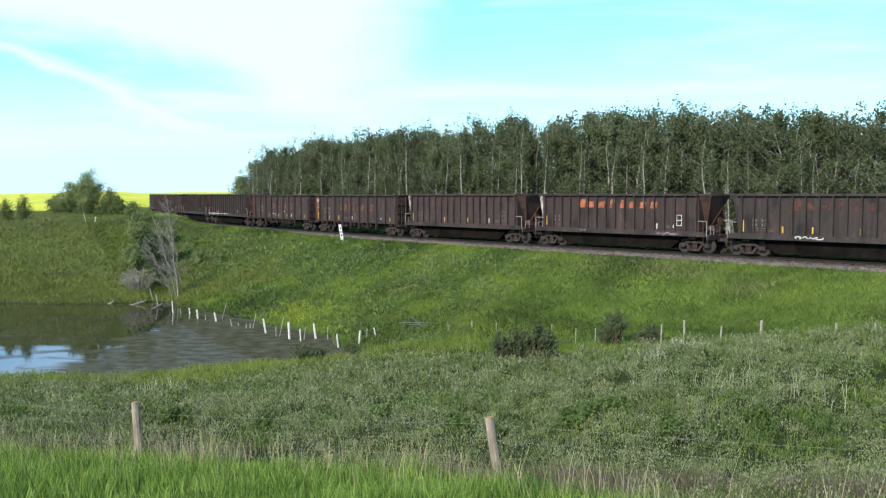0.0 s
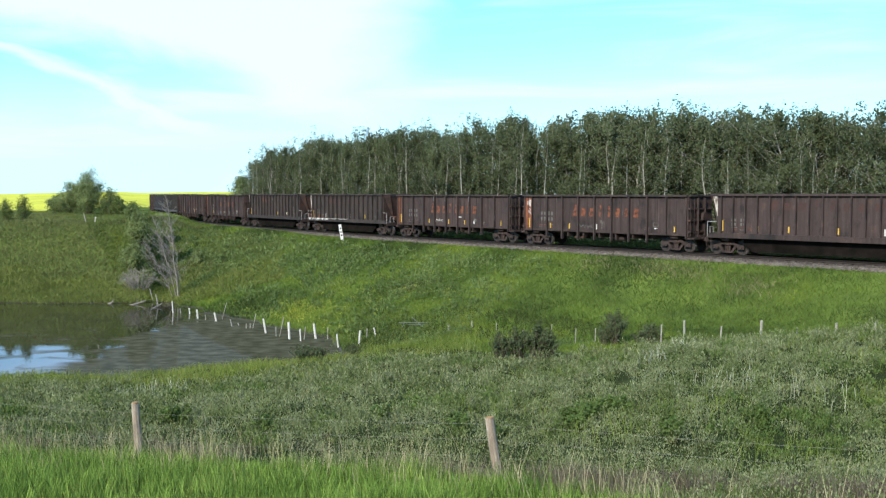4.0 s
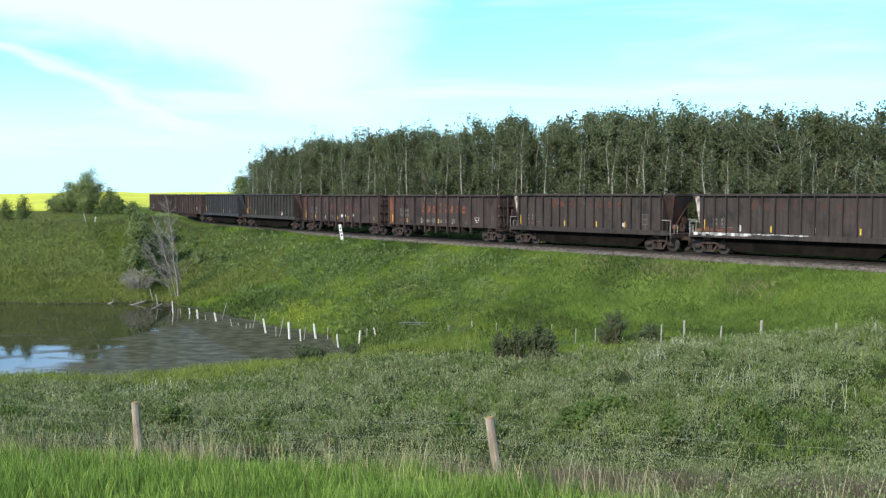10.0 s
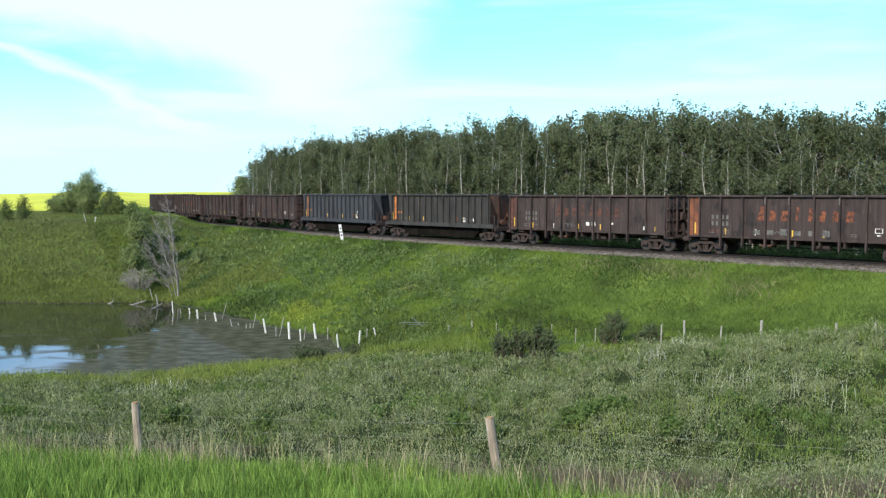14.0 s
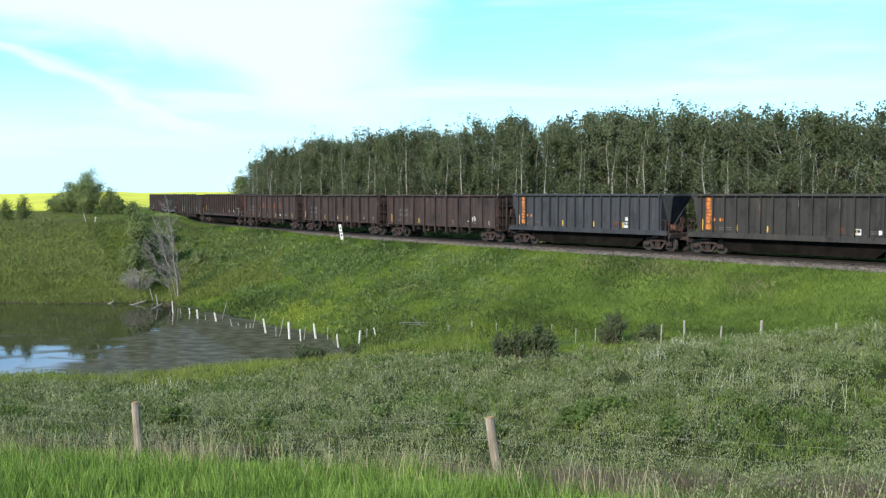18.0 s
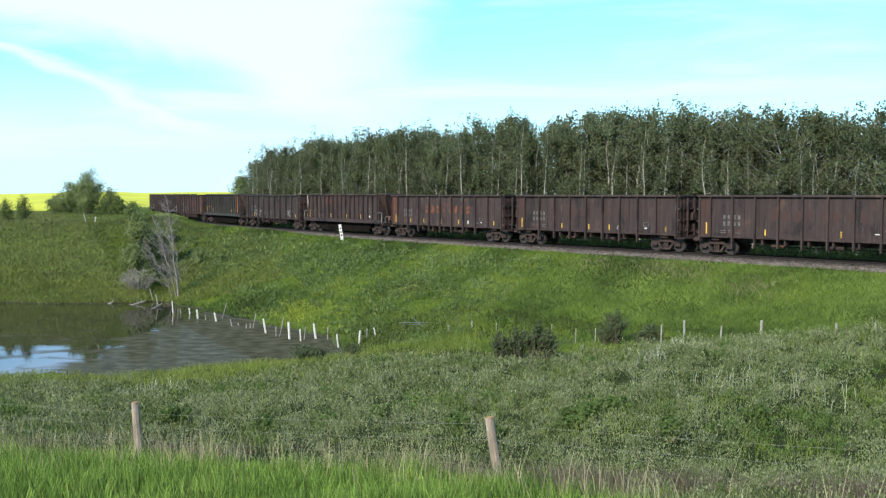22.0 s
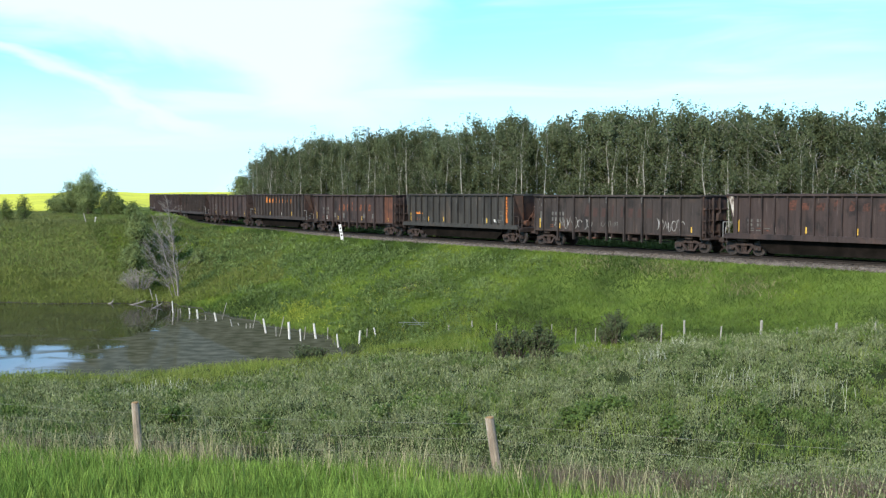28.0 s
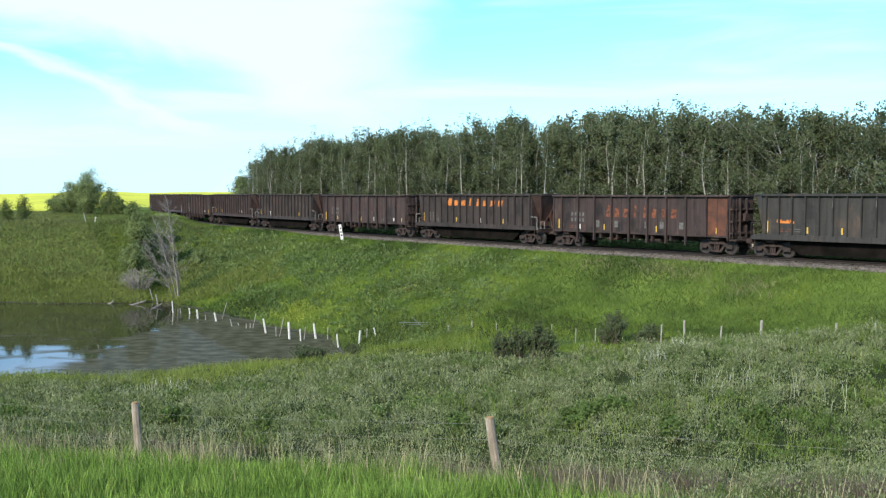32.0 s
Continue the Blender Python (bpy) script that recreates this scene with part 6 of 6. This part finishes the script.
def post(name, x, y, z, height, r, lean, mat, label, cap=None, group=""):
    """A round, cracked, slightly tapered post, sunk into the ground."""
    rnd = random.Random(int(abs(x * 131 + y * 37)))
    ob = new(name)
    ob.location = (x, y, z)
    ob.rotation_euler = (radians(rnd.uniform(-2, 2)), radians(lean), 0)
    bm = bmesh.new()
    ring = []
    for i in range(6):
        h = -0.3 + (height + 0.3) * i / 5
        rr = r * (1.08 - 0.14 * i / 5)
        ring.append([bm.verts.new((math.cos(k * math.pi / 5) * rr * (1 + 0.07 * math.sin(k * 2.1 + i * 0.4)), math.sin(k * math.pi / 5) * rr * (1 + 0.07 * math.cos(k * 1.7)), h + (0.02 * math.cos(k) if i == 5 else 0))) for k in range(10)])
    for a, b in zip(ring, ring[1:]):
        for k in range(10):
            bm.faces.new((a[k], a[(k + 1) % 10], b[(k + 1) % 10], b[k]))
    bm.faces.new(ring[-1])
    part("shaft", bm, mat, ob)
    if cap:
        bm = bmesh.new()
        bmesh.ops.create_icosphere(bm, subdivisions=2, radius=1.0)
        bmesh.ops.scale(bm, verts=bm.verts, vec=(r * 0.92, r * 0.92, 0.03))
        bmesh.ops.translate(bm, verts=bm.verts, vec=(0, 0, height))
        part("lichen_cap", bm, cap, ob, "orange lichen on the post top")
    tagged(ob, label, "fence post", group)
    return ob


def build_fences():
    # pasture fence in front
    for x, y, h, lean in ((-6.68, 19.3, 1.20, -3.5), (1.00, 16.0, 1.10, -8.5), (8.43, 12.7, 0.8, 2), (-14.3, 22.6, 1.2, 3)):
        post("fence_post", x, y, gz(x, y), h, 0.085, lean, M_POST, "leaning weathered round fence post with orange lichen on top", M_LICHEN, "posts of the pasture fence")
    w = new("wire_fence")
    ends = [(-14.3, 22.6), (-6.75, 19.3), (0.84, 16.0), (8.43, 12.7)]
    for h in (0.35, 0.66, 0.95):
        for (x0, y0), (x1, y1) in zip(ends, ends[1:]):
            bm = bmesh.new()
            last = None
            for i in range(9):
                u = i / 8
                p = Vector((x0 + (x1 - x0) * u, y0 + (y1 - y0) * u + 0.09, gz(x0, y0) * (1 - u) + (gz(x1, y1) - (0.38 if x1 > 5 else 0.0)) * u + h - 0.12 * u * (1 - u)))
                ring = [bm.verts.new(p + Vector(d) * 0.0019) for d in ((0, 1, 0), (0, -0.5, 0.87), (0, -0.5, -0.87))]
                if last is not None:
                    for k in range(3):
                        bm.faces.new((last[k], last[(k + 1) % 3], ring[(k + 1) % 3], ring[k]))
                last = ring
            part("wire", bm, M_WIRE, w)
    tagged(w, "slack rusty fence wires strung along the pasture posts", "wire fence")
    # line of bleached posts along the foot of the bank and into the pond: ratio x / y, distance, height, lean
    # bearing x / y, distance, height of the top above the rails, lean, radius
    far = [(0.0063, 55.5, -4.74, 1, 0.046), (0.033, 54.8, -4.75, -4, 0.045), (0.060, 53.5, -4.12, 3, 0.022), (0.090, 51.0, -4.0, 1, 0.02), (0.122, 49.0, -3.38, 2, 0.024), (0.1495, 47.0, -3.3, 2, 0.022), (0.172, 46.0, -3.15, 1, 0.028),
           (0.246, 42.5, -2.43, 2, 0.035), (0.2727, 41.5, -2.10, -1, 0.048), (0.313, 40.6, -2.25, 3, 0.038), (0.359, 39.4, -1.80, 1, 0.058), (0.400, 38.2, -1.95, -2, 0.03), (0.444, 37.2, -1.72, -1, 0.048), (0.488, 36.2, -1.75, 2, 0.03)]
    for a, d, top, lean, r in far:
        x, y = a * d, d
        post("fence_post", x, y, gz(x, y), max(0.45, top - gz(x, y)), r, lean, M_GREYPOST, "bleached pale wooden fence post in rough grass", None, "posts below the railway bank")
    for a, d, h, lean in ((-0.3905, 98.0, 0.75, 12), (-0.4, 99.0, 1.1, -14)):
        x, y = a * d, d
        post("fence_post", x, y, gz(x, y), h, 0.055, lean, M_PALE if lean > 0 else M_GREYPOST, "pale leaning fence post on the hill top", None, "posts on the hill")
    stakes = [(-0.3266, 81.5, 1.13, -14, 0.060), (-0.3209, 77.4, 1.18, -10, 0.060), (-0.3044, 73.4, 1.02, -3, 0.070), (-0.2956, 73.4, 0.46, -8, 0.060), (-0.2854, 72.7, 0.55, -8, 0.070), (-0.2766, 70.1, 0.75, -4, 0.100), (-0.2677, 69.4, 0.44, -4, 0.050), (-0.2557, 68.5, 0.74, -12, 0.100), (-0.2494, 69.7, 1.41, 16, 0.035), (-0.2380, 65.9, 0.58, -14, 0.060), (-0.2304, 66.5, 0.25, -20, 0.050), (-0.2222, 65.1, 0.37, 2, 0.050), (-0.2177, 65.1, 0.37, 4, 0.060), (-0.2146, 65.1, 1.15, 12, 0.035), (-0.2000, 62.7, 1.07, -9, 0.100), (-0.1886, 61.2, 0.70, 0, 0.050), (-0.1848, 61.2, 1.47, 13, 0.035), (-0.1734, 60.0, 1.22, -2, 0.120), (-0.1608, 59.3, 0.83, -3, 0.070), (-0.1570, 60.0, 0.91, 7, 0.050), (-0.1437, 60.2, 1.07, -7, 0.110), (-0.1304, 60.0, 0.84, 2, 0.045), (-0.1184, 56.7, 0.86, -6, 0.070), (-0.0949, 56.9, 0.94, 4, 0.085), (-0.0861, 58.0, 0.66, 2, 0.050), (-0.0759, 58.0, 0.59, -12, 0.070)]
    for a, d, h, lean, r in stakes:
        x, y = a * d, d
        post("fence_post", x, y, max(gz(x, y), WATER - 0.05), h, r * 0.66, lean, M_PALE if r > 0.065 else M_GREYPOST, "pale leaning stake standing in the pond's edge", None, "stakes in the pond")


build_fences()


def build_sign():
    s = new("line_marker")
    x, y = track_point(-28.3, 2.8)
    s.location = (float(x), float(y), gz(x, y))
    s.rotation_euler = (0, radians(-9), 0)
    bm = bmesh.new()
    box(bm, -0.13, 0.13, -0.03, 0.03, -0.3, 1.62, 0.01)
    part("board", bm, M_SIGN, s)
    for z in (1.15, 0.8, 0.5):
        bm = bmesh.new()
        box(bm, -0.07, 0.07, -0.036, -0.03, z, z + 0.2)
        part("marking", bm, P_UNDER, s)
    tagged(s, "leaning white trackside marker post with dark marks", "sign")


build_sign()


def build_debris():
    """Pipes left in the grass at the foot of the bank, and driftwood on the far shore."""
    x, y = -0.031 * 57.5, 57.5
    d = new("pipe_pile")
    d.location = (x, y, gz(x, y))
    for p, q in (((-1.1, 0, 0.45), (0.9, 0.2, 0.42)), ((-0.2, 0.1, 0.75), (0.6, -0.1, 0.05)), ((-0.5, 0.3, 0.28), (1.0, 0.1, 0.32)), ((-0.9, 0, 0.1), (-0.7, 0, 0.5)), ((0.75, 0.1, 0.0), (0.8, 0.15, 0.45))):
        bm = bmesh.new()
        cylinder(bm, 0.02, p, q, 8)
        part("pipe", bm, M_PIPE, d)
    tagged(d, "pale blue-green pipes lying propped in the grass", "pipes")
    for a, dd, ln, turn in ((-0.345, 79.0, 1.6, 20), (-0.374, 79.5, 0.7, -35), (-0.322, 77.0, 1.3, 65)):
        x, y = a * dd, dd
        o = new("driftwood")
        o.matrix_basis = pose(x, y, max(gz(x, y), WATER) + 0.06, 0, -12, turn)
        bm = bmesh.new()
        cylinder(bm, 0.09, (-ln / 2, 0, 0), (ln * 0.1, 0.05, 0.03), 8, 0.07)
        cylinder(bm, 0.07, (ln * 0.1, 0.05, 0.03), (ln / 2, -0.02, 0.12), 8, 0.03)
        cylinder(bm, 0.03, (0, 0, 0), (0.15, 0.25, 0.4), 6, 0.012)
        part("log", bm, M_TWIG, o)
        tagged(o, "grey driftwood log stranded at the water's edge", "log")


M_PIPE = material("pale_pipe", [(0.10, 0.125, 0.11), (0.15, 0.175, 0.16)], 3.0, 0.6, bump=0.1)
build_debris()


def motions():
    """The train rolls along the curve, and its wheels turn with it."""
    times = [0.5 * k for k in range(65)]
    for car, i, kind, paint in CARS:
        walk(car, [(t, car_pose(i, t)) for t in times])
    spin = [k / 15.0 for k in range(481)]
    keyed = {}
    for car, i, kind, paint in CARS:
        for ob in car.children_recursive:
            if not ob.name.startswith("wheelset"):
                continue
            side = 1 if ob.location.x > 0 else -1
            if side not in keyed:
                walk(ob, [(t, pose(0.889 * side, 0, WHEEL, 0, math.degrees((train_way(t) - train_way(0)) / WHEEL) % 360, 0)) for t in spin])
                keyed[side] = ob.animation_data
            else:
                ob.rotation_mode = "QUATERNION"
                ob.animation_data_create()
                ob.animation_data.action = keyed[side].action
                ob.animation_data.action_slot = keyed[side].action_slot


motions()
